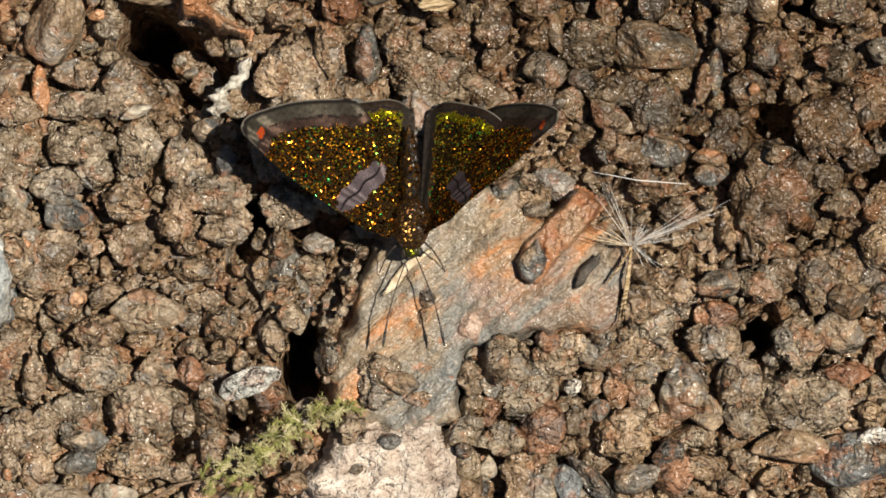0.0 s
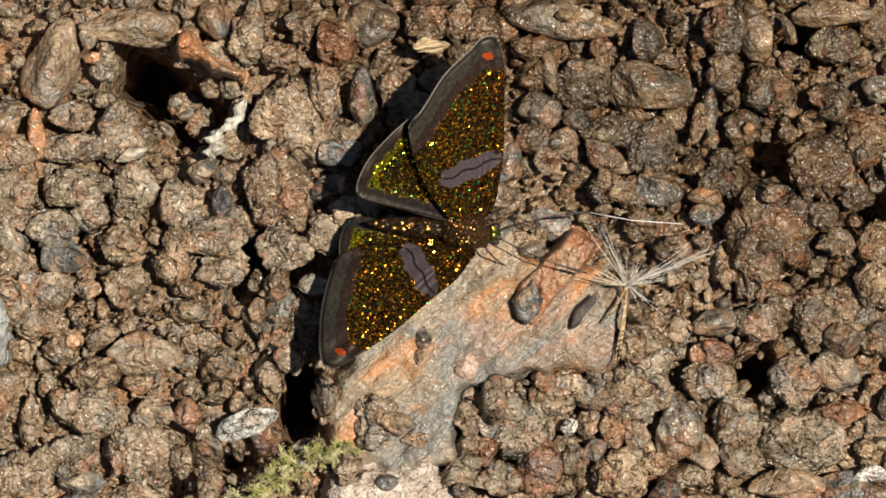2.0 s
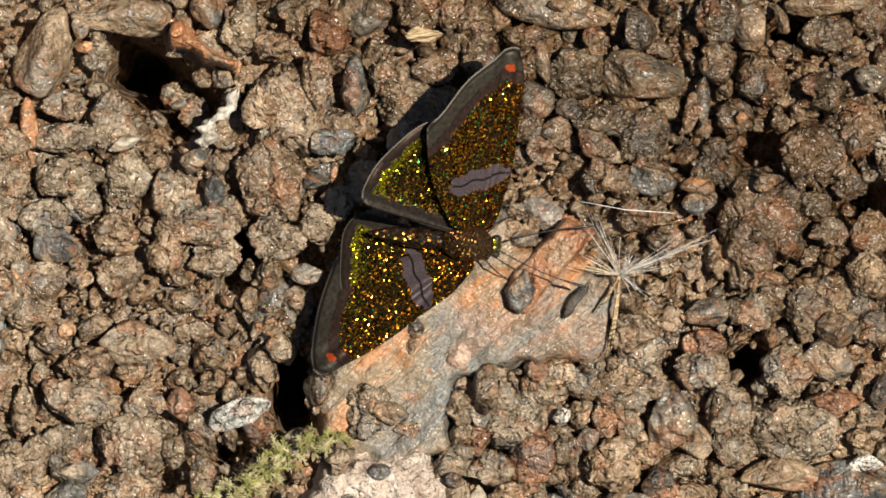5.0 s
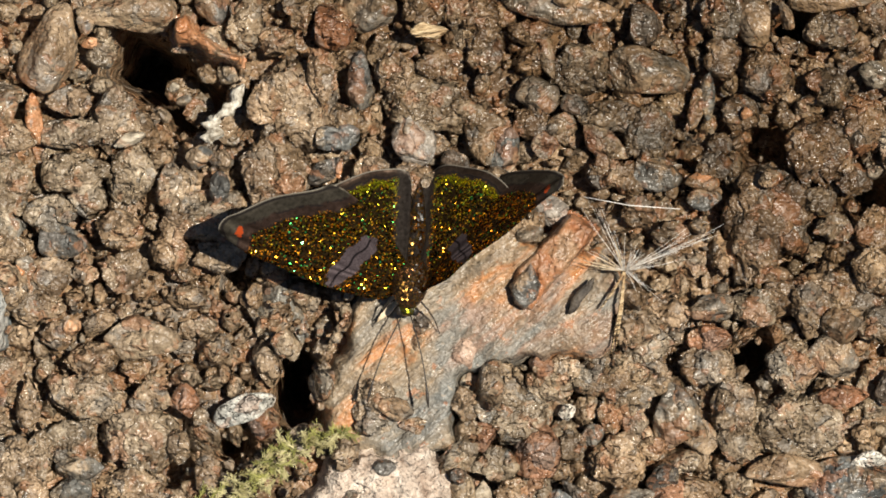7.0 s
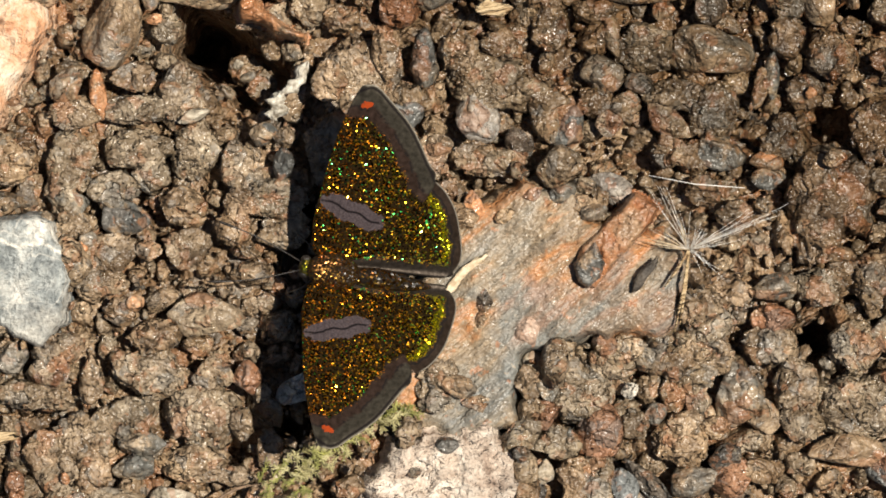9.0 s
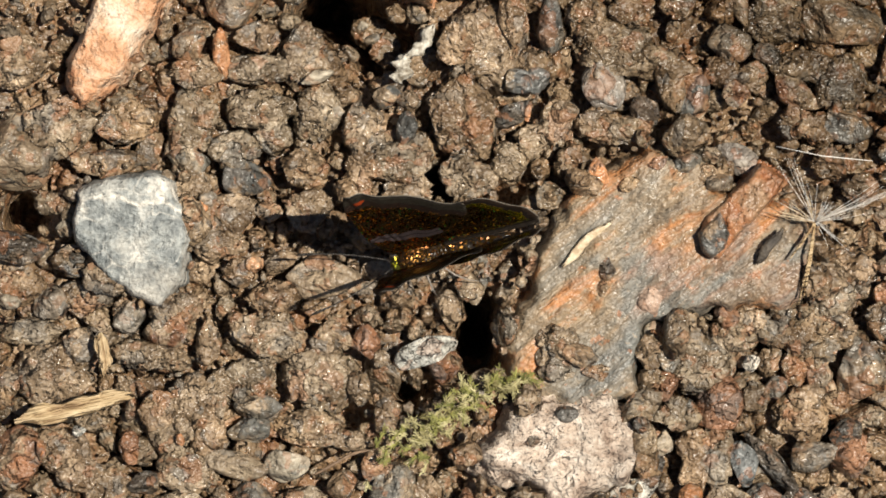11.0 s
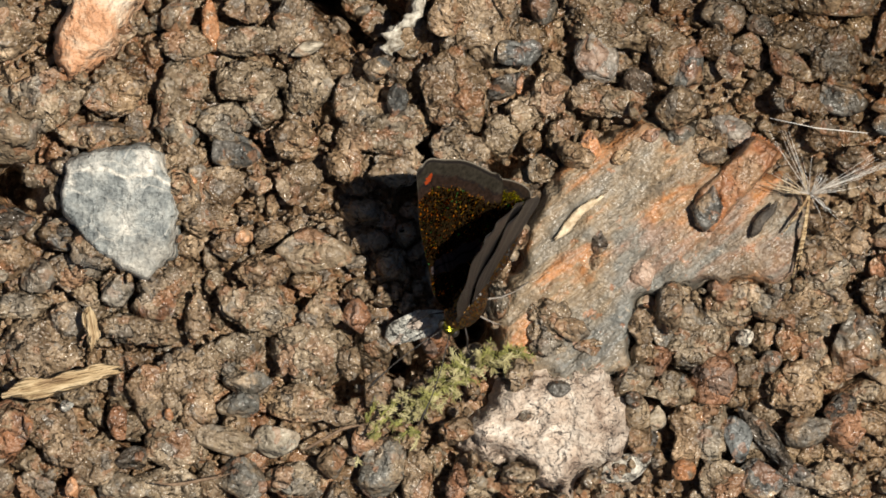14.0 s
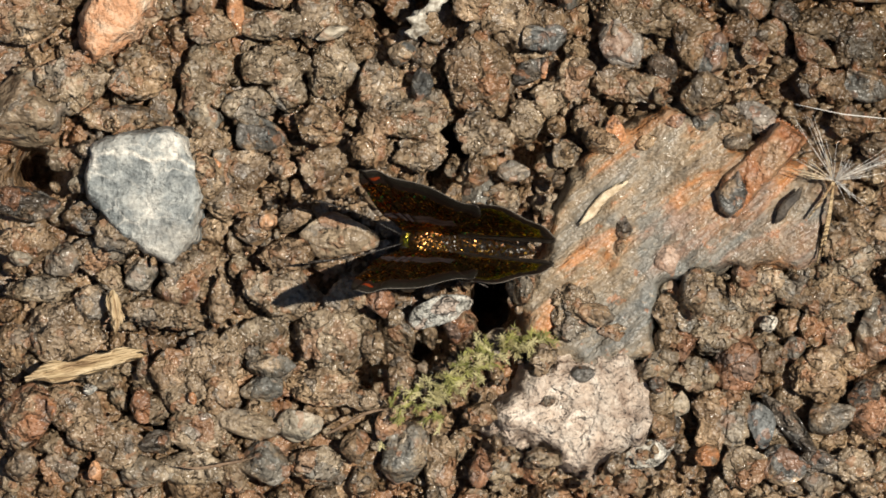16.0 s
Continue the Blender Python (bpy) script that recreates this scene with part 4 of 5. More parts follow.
# ---- the butterfly ----
def glitter(name, hind):
    """The wing's upper side: gold and green scales that flash one by one on dark brown, with bands along the margin."""
    n = Nodes(name)
    flat = n.node("UVMap")
    flat.uv_map = "flat"
    edge = n.node("UVMap")
    edge.uv_map = "edge"
    at = flat.outputs[0]
    sep = n.node("SeparateXYZ", Vector=at)
    fx, sy = n.math("MULTIPLY", sep.outputs[0], 20.0), n.math("MULTIPLY", sep.outputs[1], 20.0)
    dist = n.math("MULTIPLY", n.node("SeparateXYZ", Vector=edge.outputs[0]).outputs[0], 20.0)
    wave = n.math("MULTIPLY", n.math("SUBTRACT", n.noise(at, 22, 3), 0.5), 0.4)
    d = n.math("ADD", dist, wave)
    cells = n.node("TexVoronoi", Vector=at, Scale=175.0)
    pick = n.node("SeparateColor", Color=cells.outputs["Color"])
    rnd, hue = pick.outputs[0], pick.outputs[1]
    # gold in front, green towards the hind margin
    aft = n.math("ADD", n.math("MULTIPLY", fx, -0.048), n.math("MULTIPLY", n.math("SUBTRACT", hue, 0.5), 0.7))
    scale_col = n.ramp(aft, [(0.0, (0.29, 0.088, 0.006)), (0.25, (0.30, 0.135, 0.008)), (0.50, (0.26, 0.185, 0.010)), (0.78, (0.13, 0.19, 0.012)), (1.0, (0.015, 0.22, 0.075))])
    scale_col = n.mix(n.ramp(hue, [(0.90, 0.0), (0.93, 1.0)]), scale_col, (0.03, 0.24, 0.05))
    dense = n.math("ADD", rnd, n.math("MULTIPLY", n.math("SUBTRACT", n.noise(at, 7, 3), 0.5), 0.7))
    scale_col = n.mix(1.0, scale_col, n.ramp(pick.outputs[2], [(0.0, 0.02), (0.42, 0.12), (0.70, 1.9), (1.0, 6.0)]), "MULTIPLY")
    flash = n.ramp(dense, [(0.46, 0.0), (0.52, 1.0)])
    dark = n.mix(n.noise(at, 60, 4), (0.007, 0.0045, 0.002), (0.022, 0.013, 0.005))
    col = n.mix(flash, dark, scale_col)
    metal = flash

    def lay(mask, colour, shine=0.0):
        nonlocal col, metal
        col = n.mix(mask, col, colour)
        metal = n.math("MULTIPLY", metal, n.math("SUBTRACT", 1.0, mask))
        if shine:
            metal = n.math("ADD", metal, n.math("MULTIPLY", mask, shine))

    def band(lo, hi, soft=0.12, value=None):
        v = d if value is None else value
        up = n.node("MapRange", Value=v)
        up.inputs[1].default_value, up.inputs[2].default_value = lo - soft, lo + soft
        dn = n.node("MapRange", Value=v)
        dn.inputs[1].default_value, dn.inputs[2].default_value = hi - soft, hi + soft
        dn.inputs[3].default_value, dn.inputs[4].default_value = 1.0, 0.0
        return n.math("MULTIPLY", up.outputs[0], dn.outputs[0])

    if hind:
        lime = n.math("MULTIPLY", band(1.0, 1.55), n.ramp(rnd, [(0.35, 0.0), (0.45, 1.0)]))
        lay(lime, n.mix(hue, (0.62, 0.46, 0.010), (0.46, 0.47, 0.018)), 0.95)
        lay(band(-1, 0.95), n.mix(n.noise(at, 40, 3), (0.021, 0.015, 0.011), (0.052, 0.035, 0.026)), 0.5)
        lay(band(0.62, 0.80, 0.06), (0.012, 0.010, 0.010))
        inner = n.math("ADD", sy, wave)
        lay(band(-3, 1.5, 0.3, inner), n.mix(n.noise(at, 60, 3), (0.020, 0.016, 0.013), (0.052, 0.042, 0.035)), 0.5)
    else:
        lay(band(-1, 2.2), n.mix(n.noise(at, 40, 3), (0.024, 0.015, 0.011), (0.058, 0.036, 0.028)), 0.5)
        lay(band(-1, 1.35), n.mix(n.noise(at, 50, 3), (0.024, 0.021, 0.016), (0.064, 0.055, 0.042)), 0.45)
        lay(band(2.14, 2.26, 0.06), (0.016, 0.011, 0.010))
        dash = n.ramp(n.noise(at, 26, 2), [(0.44, 0.0), (0.5, 0.9)])
        lay(n.math("MULTIPLY", band(1.30, 1.55, 0.08), dash), (0.012, 0.010, 0.010))
        lay(band(0.16, 0.34, 0.06, dist), (0.012, 0.010, 0.010))
        # the lilac-grey patch on the front edge, crossed by a wavy dark line
        axis_x, axis_y = -0.923, -0.385
        px, py = n.math("SUBTRACT", fx, -1.0), n.math("SUBTRACT", sy, 5.3)
        along = n.math("ADD", n.math("MULTIPLY", px, axis_x), n.math("MULTIPLY", py, axis_y))
        across = n.math("ADD", n.math("MULTIPLY", px, -axis_y), n.math("MULTIPLY", py, axis_x))
        across = n.math("ADD", across, n.math("MULTIPLY", n.math("SINE", n.math("MULTIPLY", along, 2.9)), 0.10))
        q = n.math("ADD", n.math("POWER", n.math("ABSOLUTE", n.math("DIVIDE", along, 2.8)), 3.0), n.math("POWER", n.math("ABSOLUTE", n.math("DIVIDE", across, 0.95)), 3.0))
        q = n.math("ADD", q, n.math("MULTIPLY", n.math("SUBTRACT", n.noise(at, 45, 3), 0.5), 0.8))
        lay(n.ramp(q, [(0.85, 1.0), (1.0, 0.0)]), n.mix(n.noise(at, 120, 3), (0.046, 0.036, 0.038), (0.115, 0.090, 0.094)), 0.4)
        lay(n.math("MULTIPLY", n.ramp(q, [(0.7, 1.0), (0.85, 0.0)]), n.ramp(n.math("ABSOLUTE", across), [(0.06, 1.0), (0.13, 0.0)])), (0.010, 0.008, 0.009))
        # the orange-red spot at the tip
        sx, s2 = n.math("SUBTRACT", fx, -1.15), n.math("SUBTRACT", sy, 14.6)
        q = n.math("ADD", n.math("MULTIPLY", n.math("MULTIPLY", sx, sx), 3.5), n.math("MULTIPLY", n.math("MULTIPLY", s2, s2), 9.0))
        q = n.math("ADD", q, n.math("MULTIPLY", n.math("SUBTRACT", n.noise(at, 70, 3), 0.5), 1.2))
        lay(n.ramp(q, [(0.6, 1.0), (0.9, 0.0)]), (0.27, 0.04, 0.010))
    lay(band(-1, 0.09, 0.03, dist), (0.18, 0.16, 0.13))
    # each scale is tipped its own way
    both = n.node("VectorMath")
    n.put(both.inputs[0], cells.outputs["Color"])
    n.put(both.inputs[1], n.node("TexWhiteNoise", Vector=cells.outputs["Color"]).outputs["Color"])
    tip = n.node("VectorMath")
    tip.operation = "MULTIPLY_ADD"
    n.put(tip.inputs[0], both.outputs[0])
    tip.inputs[1].default_value = (0.82, 0.82, 0.1)
    tip.inputs[2].default_value = (-0.82, -0.82, -0.1)
    add = n.node("VectorMath")
    add.operation = "MULTIPLY_ADD"
    n.put(add.inputs[0], tip.outputs[0])
    n.put(add.inputs[1], n.math("POWER", metal, 3.0))
    n.put(add.inputs[2], n.node("NewGeometry").outputs["Normal"])
    norm = n.node("VectorMath")
    norm.operation = "NORMALIZE"
    n.put(norm.inputs[0], add.outputs[0])
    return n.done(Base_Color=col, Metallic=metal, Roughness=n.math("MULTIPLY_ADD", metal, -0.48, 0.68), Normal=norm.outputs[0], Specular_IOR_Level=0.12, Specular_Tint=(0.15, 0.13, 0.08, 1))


def under_material():
    n = Nodes("wing_underside")
    uv = n.node("UVMap")
    uv.uv_map = "flat"
    at = uv.outputs[0]
    col = n.mix(n.noise(at, 30, 5, 0.7), (0.005, 0.0042, 0.0045), (0.014, 0.012, 0.013))
    spots = n.ramp(n.noise(at, 34, 2), [(0.66, 0.0), (0.70, 0.8)])
    return n.done(Base_Color=n.mix(spots, col, (0.006, 0.005, 0.006)), Roughness=0.5, Normal=n.bump(n.noise(at, 160, 4), 0.5, 0.0001))


def fur_material(name, lo, hi, metal, scale):
    n = Nodes(name)
    at = n.node("TexCoord").outputs["Object"]
    cells = n.node("TexVoronoi", Vector=at, Scale=scale)
    pick = n.node("SeparateColor", Color=cells.outputs["Color"])
    tip = n.node("VectorMath")
    tip.operation = "MULTIPLY_ADD"
    n.put(tip.inputs[0], cells.outputs["Color"])
    tip.inputs[1].default_value = (1.2, 1.2, 1.2)
    tip.inputs[2].default_value = (-0.6, -0.6, -0.6)
    add = n.node("VectorMath")
    n.put(add.inputs[0], n.node("NewGeometry").outputs["Normal"])
    n.put(add.inputs[1], tip.outputs[0])
    norm = n.node("VectorMath")
    norm.operation = "NORMALIZE"
    n.put(norm.inputs[0], add.outputs[0])
    flash = n.ramp(pick.outputs[0], [(0.52, 0.0), (0.60, 1.0)])
    return n.done(Base_Color=n.mix(flash, lo, n.mix(pick.outputs[1], hi, tuple(v * w for v, w in zip(hi, (1.0, 1.5, 0.8))))), Metallic=n.math("MULTIPLY", flash, metal), Roughness=0.32, Normal=norm.outputs[0], Specular_IOR_Level=0.2)


def spline(points, steps):
    """A smooth line through points."""
    out = []
    p = [points[0], *points, points[-1]]
    for a, b, c, d in zip(p, p[1:], p[2:], p[3:]):
        for k in range(steps):
            t = k / steps
            out.append(tuple(0.5 * (2 * b[i] + (c[i] - a[i]) * t + (2 * a[i] - 5 * b[i] + 4 * c[i] - d[i]) * t * t + (3 * b[i] - a[i] - 3 * c[i] + d[i]) * t ** 3) for i in (0, 1)))
    out.append(points[-1])
    return out


HINGE = (0.5, 0.5)
FORE = [(1.75, 1.6), (2.0, 3.6), (1.9, 5.5), (1.35, 9.4), (0.55, 13.2), (-0.4, 15.7), (-1.1, 16.3), (-2.0, 16.0), (-3.0, 15.1), (-5.0, 12.8), (-6.6, 10.0), (-7.3, 8.6), (-6.6, 6.6), (-4.6, 3.6), (-2.2, 1.2)]
HIND = [(-1.2, 5.0), (-3.4, 7.4), (-5.8, 8.8), (-7.2, 8.4), (-8.7, 6.7), (-9.7, 4.4), (-10.2, 2.5), (-10.0, 1.0), (-9.2, 0.35), (-5.0, 0.2), (-1.0, 0.3)]
FORE_MARGIN, HIND_MARGIN = FORE[5:12], HIND[2:9]


def wing_mesh(name, outline, margin, side, lift, upper, under):
    """A thin wing with an upper and an under skin, fluted along its veins."""
    rim = spline(outline, 8)
    edge = spline(margin, 8)
    rows = 22
    verts, faces, mats, where = [], [], [], []

    def off_margin(x, y):
        best = 1e9
        for (ax, ay), (bx, by) in zip(edge, edge[1:]):
            ex, ey = bx - ax, by - ay
            t = max(0.0, min(1.0, ((x - ax) * ex + (y - ay) * ey) / max(1e-9, ex * ex + ey * ey)))
            best = min(best, math.hypot(x - ax - t * ex, y - ay - t * ey))
        return best

    nr = len(rim)
    for skin_z in (0.035, -0.035):
        for j in range(rows + 1):
            u = j / rows
            for i, (rx, ry) in enumerate(rim):
                x, y = HINGE[0] + (rx - HINGE[0]) * u, HINGE[1] + (ry - HINGE[1]) * u
                z = lift + 0.10 * u * math.sin(i * 0.42) - 0.9 * (u * ry / 16.0) ** 2 + 0.5 * (u * ry / 16.0)
                verts.append(((x - HINGE[0]) * MM, (y - HINGE[1]) * side * MM, (z + skin_z * (1 if u < 1 else 0.3)) * MM))
                where.append((x, y))
    block = (rows + 1) * nr
    for s in (0, 1):
        for j in range(rows):
            for i in range(nr - 1):
                a = s * block + j * nr + i
                q = (a, a + nr, a + nr + 1, a + 1)
                if (s == 0) == (side > 0):
                    q = tuple(reversed(q))
                faces.append(q)
                mats.append(s)
    for i in range(nr - 1):
        a = rows * nr + i
        faces.append((a, a + 1, block + a + 1, block + a))
        mats.append(1)
    me = mesh_of(name, verts, faces)
    me.materials.append(upper)
    me.materials.append(under)
    me.polygons.foreach_set("material_index", mats)
    flat, edge_uv = me.uv_layers.new(name="flat"), me.uv_layers.new(name="edge")
    far = [off_margin(*p) for p in where]
    for k, loop in enumerate(me.loops):
        x, y = where[loop.vertex_index]
        flat.data[k].uv = (x / 20, y / 20)
        edge_uv.data[k].uv = (far[loop.vertex_index] / 20, 0)
    bm = bmesh.new()
    bm.from_mesh(me)
    bmesh.ops.recalc_face_normals(bm, faces=bm.faces)
    bm.to_mesh(me)
    bm.free()
    return me


def oval(bm, centre, size, seed, rough=0.04, level=3):
    d, f = BALL[level]
    r = 1 + rough * wobble(d, 4.0, seed)
    vs = [bm.verts.new(((p[0] * size[0] + centre[0]) * MM, (p[1] * size[1] + centre[1]) * MM, (p[2] * size[2] + centre[2]) * MM)) for p in d * r[:, None]]
    for q in f:
        bm.faces.new([vs[k] for k in q])


FLY_Z = 4.2   # height of the thorax above the mean soil, in millimetres


def build_butterfly():
    fly = tagged(new("butterfly"), "small dark butterfly with glittering gold and green wings", "butterfly")
    bronze = fur_material("bronze_scales", (0.02, 0.012, 0.006), (0.24, 0.095, 0.038), 1.0, 7500.0)
    dusky = fur_material("dusky_scales", (0.016, 0.012, 0.009), (0.15, 0.06, 0.022), 1.0, 5200.0)
    gold = fur_material("gold_green_scales", (0.03, 0.03, 0.008), (0.24, 0.17, 0.022), 1.0, 6500.0)
    under = under_material()
    black = plain("black_chitin", (0.012, 0.010, 0.009), (0.035, 0.028, 0.022), 2000, 0.45)
    pale_leg = plain("pale_leg", (0.16, 0.14, 0.12), (0.34, 0.30, 0.26), 2000, 0.5)
    bm = bmesh.new()
    oval(bm, (-0.1, 0, 0.5), (2.15, 1.5, 1.3), 1)
    part("thorax", bm, bronze, fly, "bronze-gold scaled thorax")
    bm = bmesh.new()
    d, f = BALL[3]
    vs = []
    for p in d:
        t = (1 - p[0]) / 2
        fat = (0.98 - 0.55 * t ** 1.6) * (1 + 0.05 * math.cos(t * 40))
        vs.append(bm.verts.new(((-4.6 + p[0] * 3.5) * MM, p[1] * fat * MM, (p[2] * fat + 0.25 - 0.7 * t) * MM)))
    for q in f:
        bm.faces.new([vs[k] for k in q])
    part("abdomen", bm, dusky, fly, "slender ringed abdomen")
    bm = bmesh.new()
    oval(bm, (2.05, 0, 0.0), (0.62, 0.8, 0.7), 2)
    head = part("head", bm, gold, fly, "gold-green scaled head")
    for s in (1, -1):
        bm = bmesh.new()
        oval(bm, (2.2, 0.62 * s, 0.05), (0.40, 0.30, 0.42), 3, 0.0)
        part("eye", bm, black, head, "dark round eye")
        bm = bmesh.new()
        pts = [(2.5 + 7.2 * t, s * (0.3 + 2.1 * t + 0.3 * math.sin(3 * t)), 0.35 + 0.8 * math.sin(2.2 * t) - 0.3 * t) for t in [k / 14 for k in range(15)]]
        tube(bm, pts, [0.05] * 10 + [0.055, 0.08, 0.12, 0.12, 0.05], 6)
        part("antenna", bm, black, fly, "thin black antenna with a slim club")
        for k, (lx, reach, ahead) in enumerate(((1.0, 2.2, 2.2), (0.1, 2.8, -0.4), (-0.9, 2.6, -2.8))):
            bm = bmesh.new()
            tube(bm, [(lx, 0.6 * s, -0.5), (lx + ahead * 0.45, s * reach * 0.75, -0.3), (lx + ahead * 0.8, s * reach, -1.5), (lx + ahead * 1.3, s * (reach + 0.5), -2.6)], [0.09, 0.075, 0.055, 0.03], 5)
            part("leg", bm, pale_leg if k else black, fly, "thin jointed leg")
    wings = {}
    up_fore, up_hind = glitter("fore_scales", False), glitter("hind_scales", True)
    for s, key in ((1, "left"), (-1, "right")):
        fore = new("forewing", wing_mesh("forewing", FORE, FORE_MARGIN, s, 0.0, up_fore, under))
        fore.parent = fly
        tagged(fore, "forewing of gold glitter with lilac patch and orange spot")
        hind = new("hindwing", wing_mesh("hindwing", HIND, HIND_MARGIN, s, -0.16, up_hind, under))
        hind.parent = fore
        tagged(hind, "hindwing with green and lime glitter along its margin")
        wings[key] = fore, hind
    return fly, wings


butterfly, wings = build_butterfly()

# seconds, place in millimetres, heading, pitch and roll in degrees
FLY_ROWS = [
    (0, -2.53, 1.93, -88.83, -2.2, -0.5),
    (0.5, -0.2, 3.2, -46.5, 10, 1),
    (1, 1.68, 3.99, -15.22, 1.2, -0.3),
    (1.5, 2.49, 4.45, -14.02, 1.2, -2.7),
    (2, 2.31, 4.66, -5.46, 0.2, -0.2),
    (3, 3.07, 3.97, -7.72, -1.1, 0.4),
    (3.5, 3.27, 4.09, -8.5, -0.6, -0.7),
    (4, 3.04, 3.66, -5.4, -0.7, -0.4),
    (4.2, 3.04, 3.66, -5.4, -0.7, -0.4),
    (6.3, 1.4, 1.2, -26, 7, 3.3),
    (6.5, -0.28, 1.39, -76.17, 1.6, 4),
    (7, -2.12, -0.62, -95.87, 1.2, 1.2),
    (7.5, -5.75, -0.32, -136.36, 0.5, -0.4),
    (8, -10.41, -2.63, -147.39, -0.7, -1.2),
    (8.5, -12.78, -1.99, -168.13, 0.8, -0.6),
    (9, -13.43, -1.44, -189.66, -3.9, -2.3),
    (9.5, -14.81, -1.2, -184.06, -0.7, 0.3),
    (9.8, -15.95, -2.51, -174.84, 4.9, 0.5),
    (10, -15.48, -2.94, -179.09, 4.7, 0),
    (10.2, -15.58, -2.84, -173.4, 0, 0),
    (12.3, -16.63, -5.4, -163.1, 0, 0),
    (12.5, -16.79, -5.77, -163.3, 0, 0),
    (13, -15.95, -5.78, -158.7, 0, 0),
    (13.1, -14.52, -6.09, -148.5, 0, 0),
    (13.5, -12.91, -6.88, -126.9, 0, 0),
    (13.7, -12.76, -7.85, -127.3, 0, 0),
    (14, -11.79, -8.97, -124.1, 0, 0),
    (14.5, -13.94, -7.36, -152.2, 0, 0),
    (14.8, -15.02, -6.04, -168, 0, 0),
    (15, -15.3, -5.54, -182.3, 0, 0),
    (15.5, -15.49, -5.3, -184.5, 0, 0),
    (16, -16.17, -5.36, -183.9, 0, 0),
]
# seconds, how far the forewing is raised, swept forward and twisted, then how far the
# hindwing is raised above it, swept and twisted, in degrees
LEFT_ROWS = [
    (0, 38.6, 28.5, -32.6, -2, 6, -17),
    (0.5, 4, 11, 28.9, -4.6, -6.6, 22.5),
    (1, 24.3, -1.8, 26.4, 2.5, -9.6, 12),
    (1.5, 25.7, -2.4, 27.1, 0.8, -10.4, 15.7),
    (2, 17.9, -5.7, 31, 0.4, -15.4, 18.1),
    (3, 17.9, -9.4, 30.7, 3.2, -14.5, 15.7),
    (3.5, 21.2, -9.1, 29.5, 3.1, -12.6, 16),
    (4, 17.4, -12.8, 33.6, 2.2, -19, 19),
    (4.2, 17.4, -12.8, 33.6, 2.2, -19, 19),
    (6.3, 4, -4, 26.5, -3.4, -8, 25.2),
    (6.5, 28.2, 29.7, -40.7, -3.1, 14.4, -28.2),
    (7, 34.4, 35.4, -39.8, -4, 14.5, -20.9),
    (7.5, 56.6, 20.5, -28, -6.1, 3.4, -11.1),
    (8, 55.8, -2.1, -8.7, -4.8, 5, -5.9),
    (8.5, 45.1, -9.3, 6.9, -4.9, -9.8, 12.4),
    (9, 38.4, 0.9, -3.9, -1.7, 10, -6.3),
    (9.5, 45.2, -6, -6.3, -1.9, 10.4, -9.6),
    (9.8, 50.4, -7.9, 6.3, -4.5, -15.6, 10.4),
    (10, 74.3, -24.2, -1.4, -7.2, -17.8, 10.2),
    (10.2, 80, -20, 4, -2, -14, 4),
    (12.3, 95, -12, 4, -2, -8.4, 4),
    (12.5, 95, -10, 4, -2, -7, 4),
    (13, 98, -7, 1, -2, -4.9, 1),
    (13.1, 97, -5, 3, -2, -3.5, 3),
    (13.5, 66, 0, -6, -2, 0, -6),
    (13.7, 89, 7, 2, -2, 2.1, 2),
    (14, 100, 15, 4, -2, 4.5, 4),
    (14.5, 105, -1, 4, -2, -0.7, 4),
    (14.8, 84, -22, 4, -2, -15.4, 4),
    (15, 75, -22, 4, -2, -15.4, 4),
    (15.5, 78, -25, 4, -2, -17.5, 4),
    (16, 77, -24, 4, -2, -16.8, 4),
]
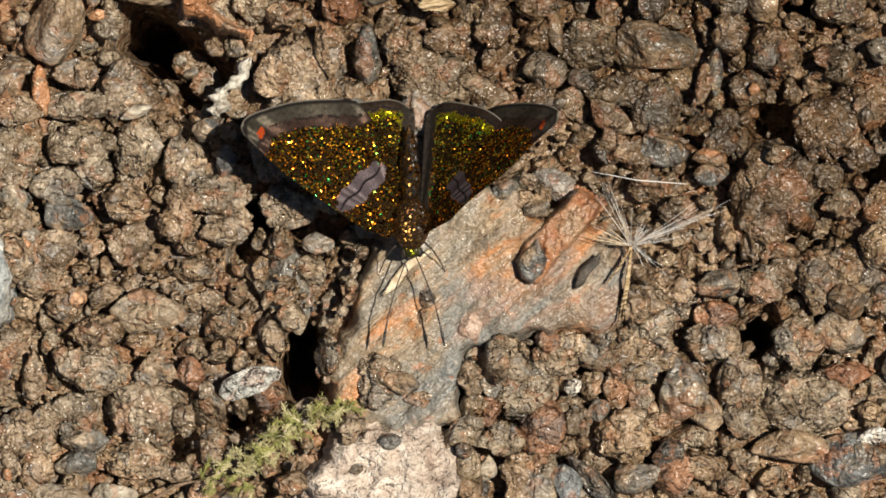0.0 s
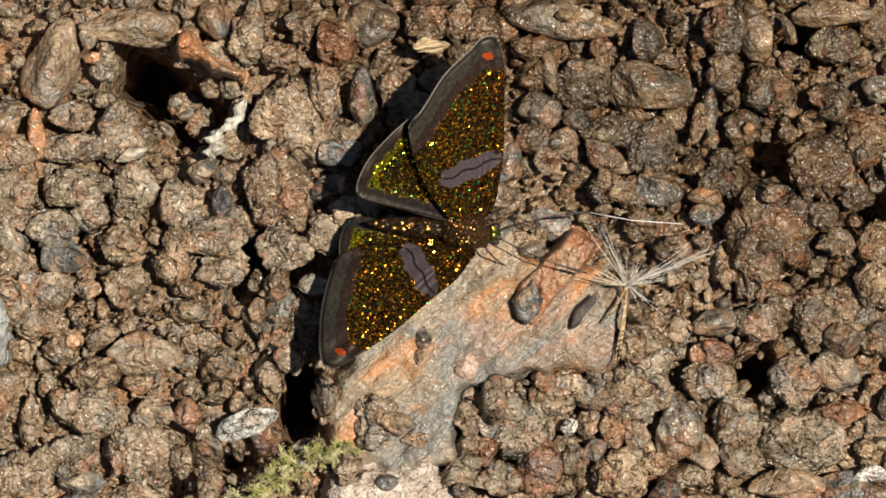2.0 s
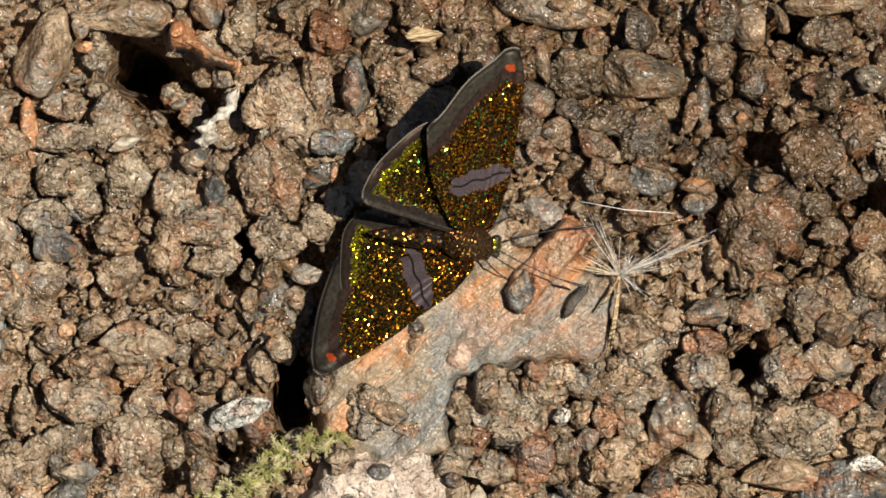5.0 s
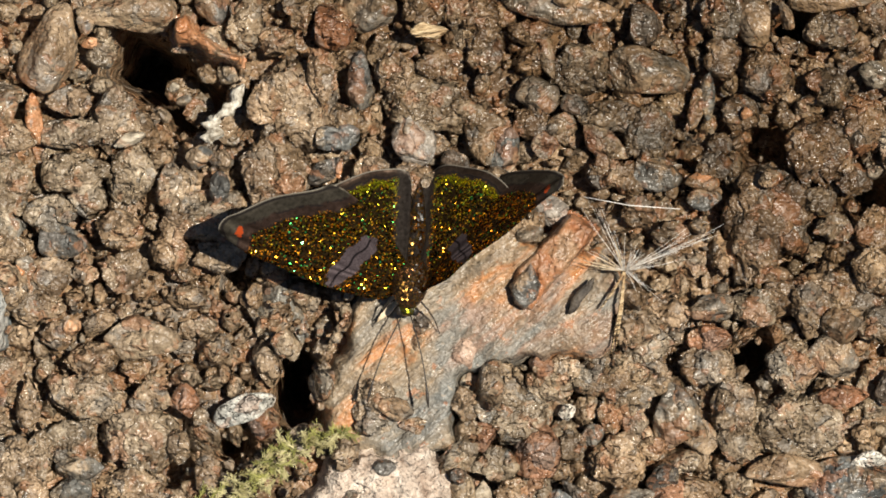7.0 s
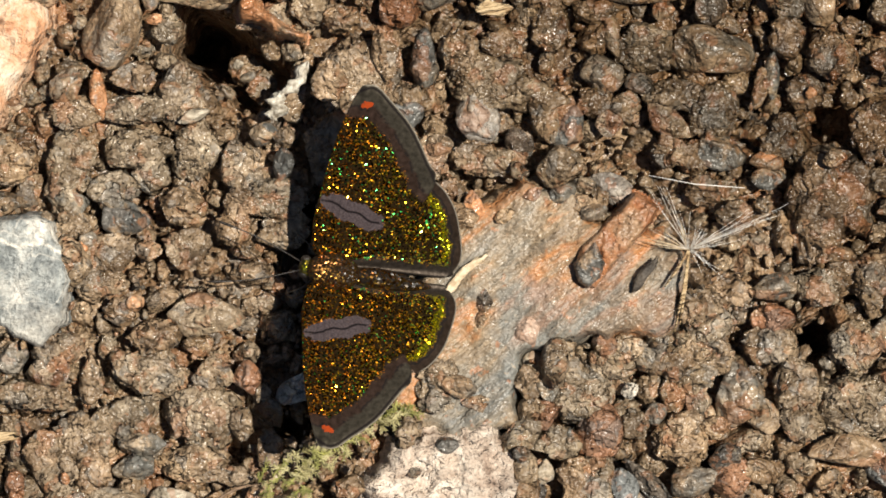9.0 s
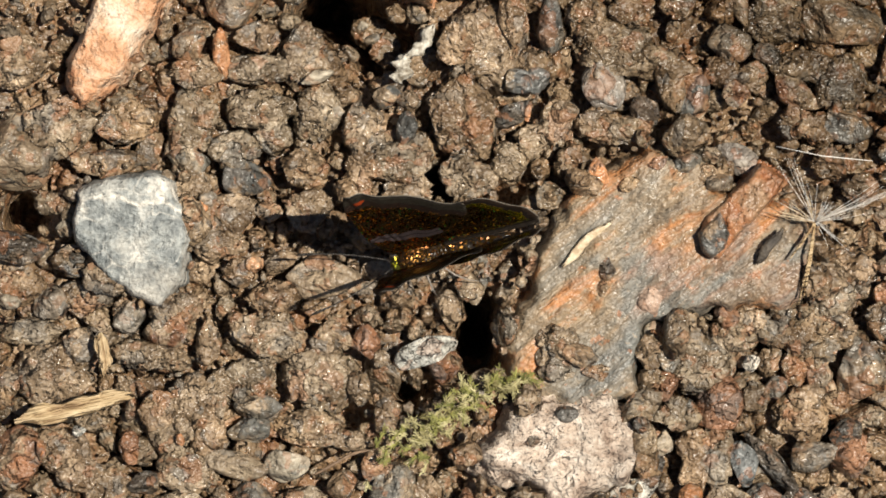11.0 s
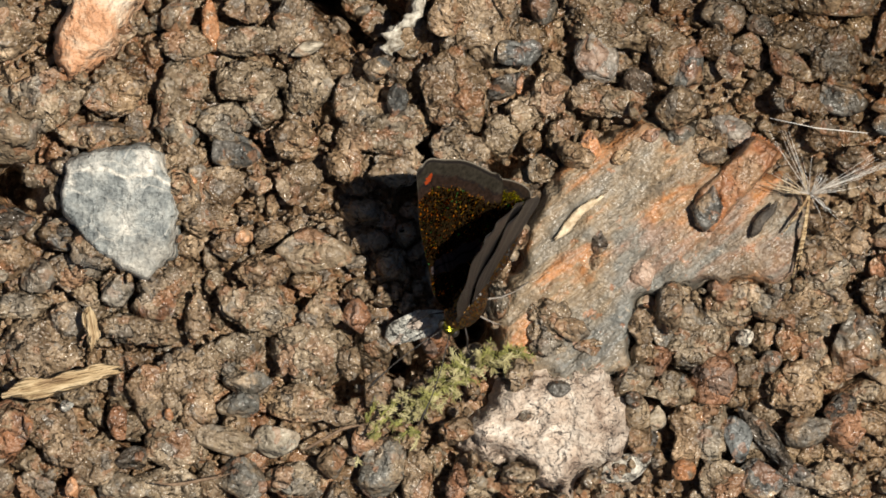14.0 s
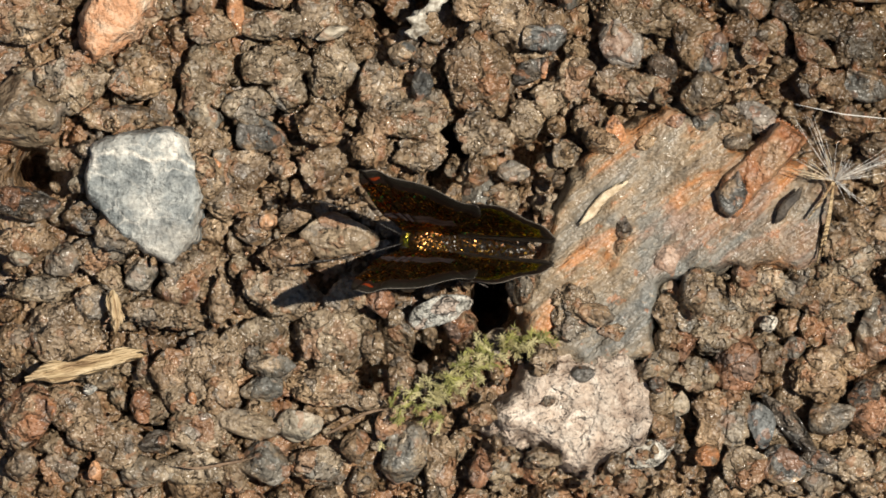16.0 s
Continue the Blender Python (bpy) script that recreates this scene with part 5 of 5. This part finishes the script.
RIGHT_ROWS = [
    (0, 22.5, 26.7, -8.7, 1.3, 11.2, -12.2),
    (0.5, -8.5, 31.8, 16, -6, 20, 17.6),
    (1, 10.1, 26.6, -11.2, 0.1, 6.4, -10.5),
    (1.5, 25, 20.8, -12.2, 0.5, 3, -12.2),
    (2, 22.1, 36.9, -16.7, 1.2, 11.1, -12.7),
    (3, 20, 39.2, -17.9, 1.9, 10.9, -13),
    (3.5, 24.3, 37.9, -17.9, 1.6, 12.3, -13.8),
    (4, 23.6, 41.6, -19.7, 1.3, 15, -13.7),
    (4.2, 23.6, 41.6, -19.7, 1.3, 15, -13.7),
    (6.3, -3, 42, 18, -7, 22, 18),
    (6.5, 12, 15.3, 39.7, -8.5, 6.6, 39.4),
    (7, 15.8, 7.2, 30.1, -5.5, -6.3, 25.7),
    (7.5, 15.6, 12.8, 3.1, -0.2, 0.3, -1.9),
    (8, 19, 12.1, 3, -0.6, 4.5, -0.9),
    (8.5, 11.7, 11.8, -12, 0.2, 3.5, -14.6),
    (9, 24.7, -3.5, -7.3, -0.9, 1.4, -10.9),
    (9.5, 32.4, -1, 7.8, -2.4, -2.3, 7.8),
    (9.8, 35.5, -0.6, 9.9, -3.6, -3.9, 11.7),
    (10, 62.4, -15.9, -1.2, -5.2, -17.7, 6),
    (10.2, 71, -22, 4, -2, -15.4, 4),
    (12.3, 71, -14, 4, -2, -9.8, 4),
    (12.5, 69, -10, -4, -2, -7, -4),
    (13, 66, -5, -3, -2, -3.5, -3),
    (13.1, 53, -3, 3, -2, -2.1, 3),
    (13.5, 20, 15, 2, -2, 4.5, 2),
    (13.7, 42, 16, 4, -2, 4.8, 4),
    (14, 55, 22, -3, -2, 6.6, -3),
    (14.5, 46, 6, 0, -2, 1.8, 0),
    (14.8, 61, -9, 3, -2, -6.3, 3),
    (15, 76, -23, 4, -2, -16.1, 4),
    (15.5, 79, -27, 4, -2, -18.9, 4),
    (16, 74, -25, 4, -2, -17.5, 4),
]


def wing_turn(side, raised, swept, twisted):
    return Matrix.Rotation(radians(side * raised), 4, "X") @ Matrix.Rotation(radians(side * swept), 4, "Z") @ Matrix.Rotation(radians(twisted), 4, "Y")


def wing_pose(side, raised, swept, twisted):
    return Matrix.Translation((HINGE[0] * MM, side * HINGE[1] * MM, 0.3 * MM)) @ wing_turn(side, raised, swept, twisted)


def motions():
    walk(butterfly, [(t, pose(x * MM, y * MM, FLY_Z * MM, roll, pitch, a)) for t, x, y, a, pitch, roll in FLY_ROWS])
    for key, side, rows in (("left", 1, LEFT_ROWS), ("right", -1, RIGHT_ROWS)):
        fore, hind = wings[key]
        walk(fore, [(t, wing_pose(side, a, b, c)) for t, a, b, c, d, e, f in rows])
        # the hindwing turns about the same hinge, on the forewing
        walk(hind, [(t, wing_turn(side, a, b, c).inverted() @ wing_turn(side, a + d, e, f)) for t, a, b, c, d, e, f in rows])


motions()
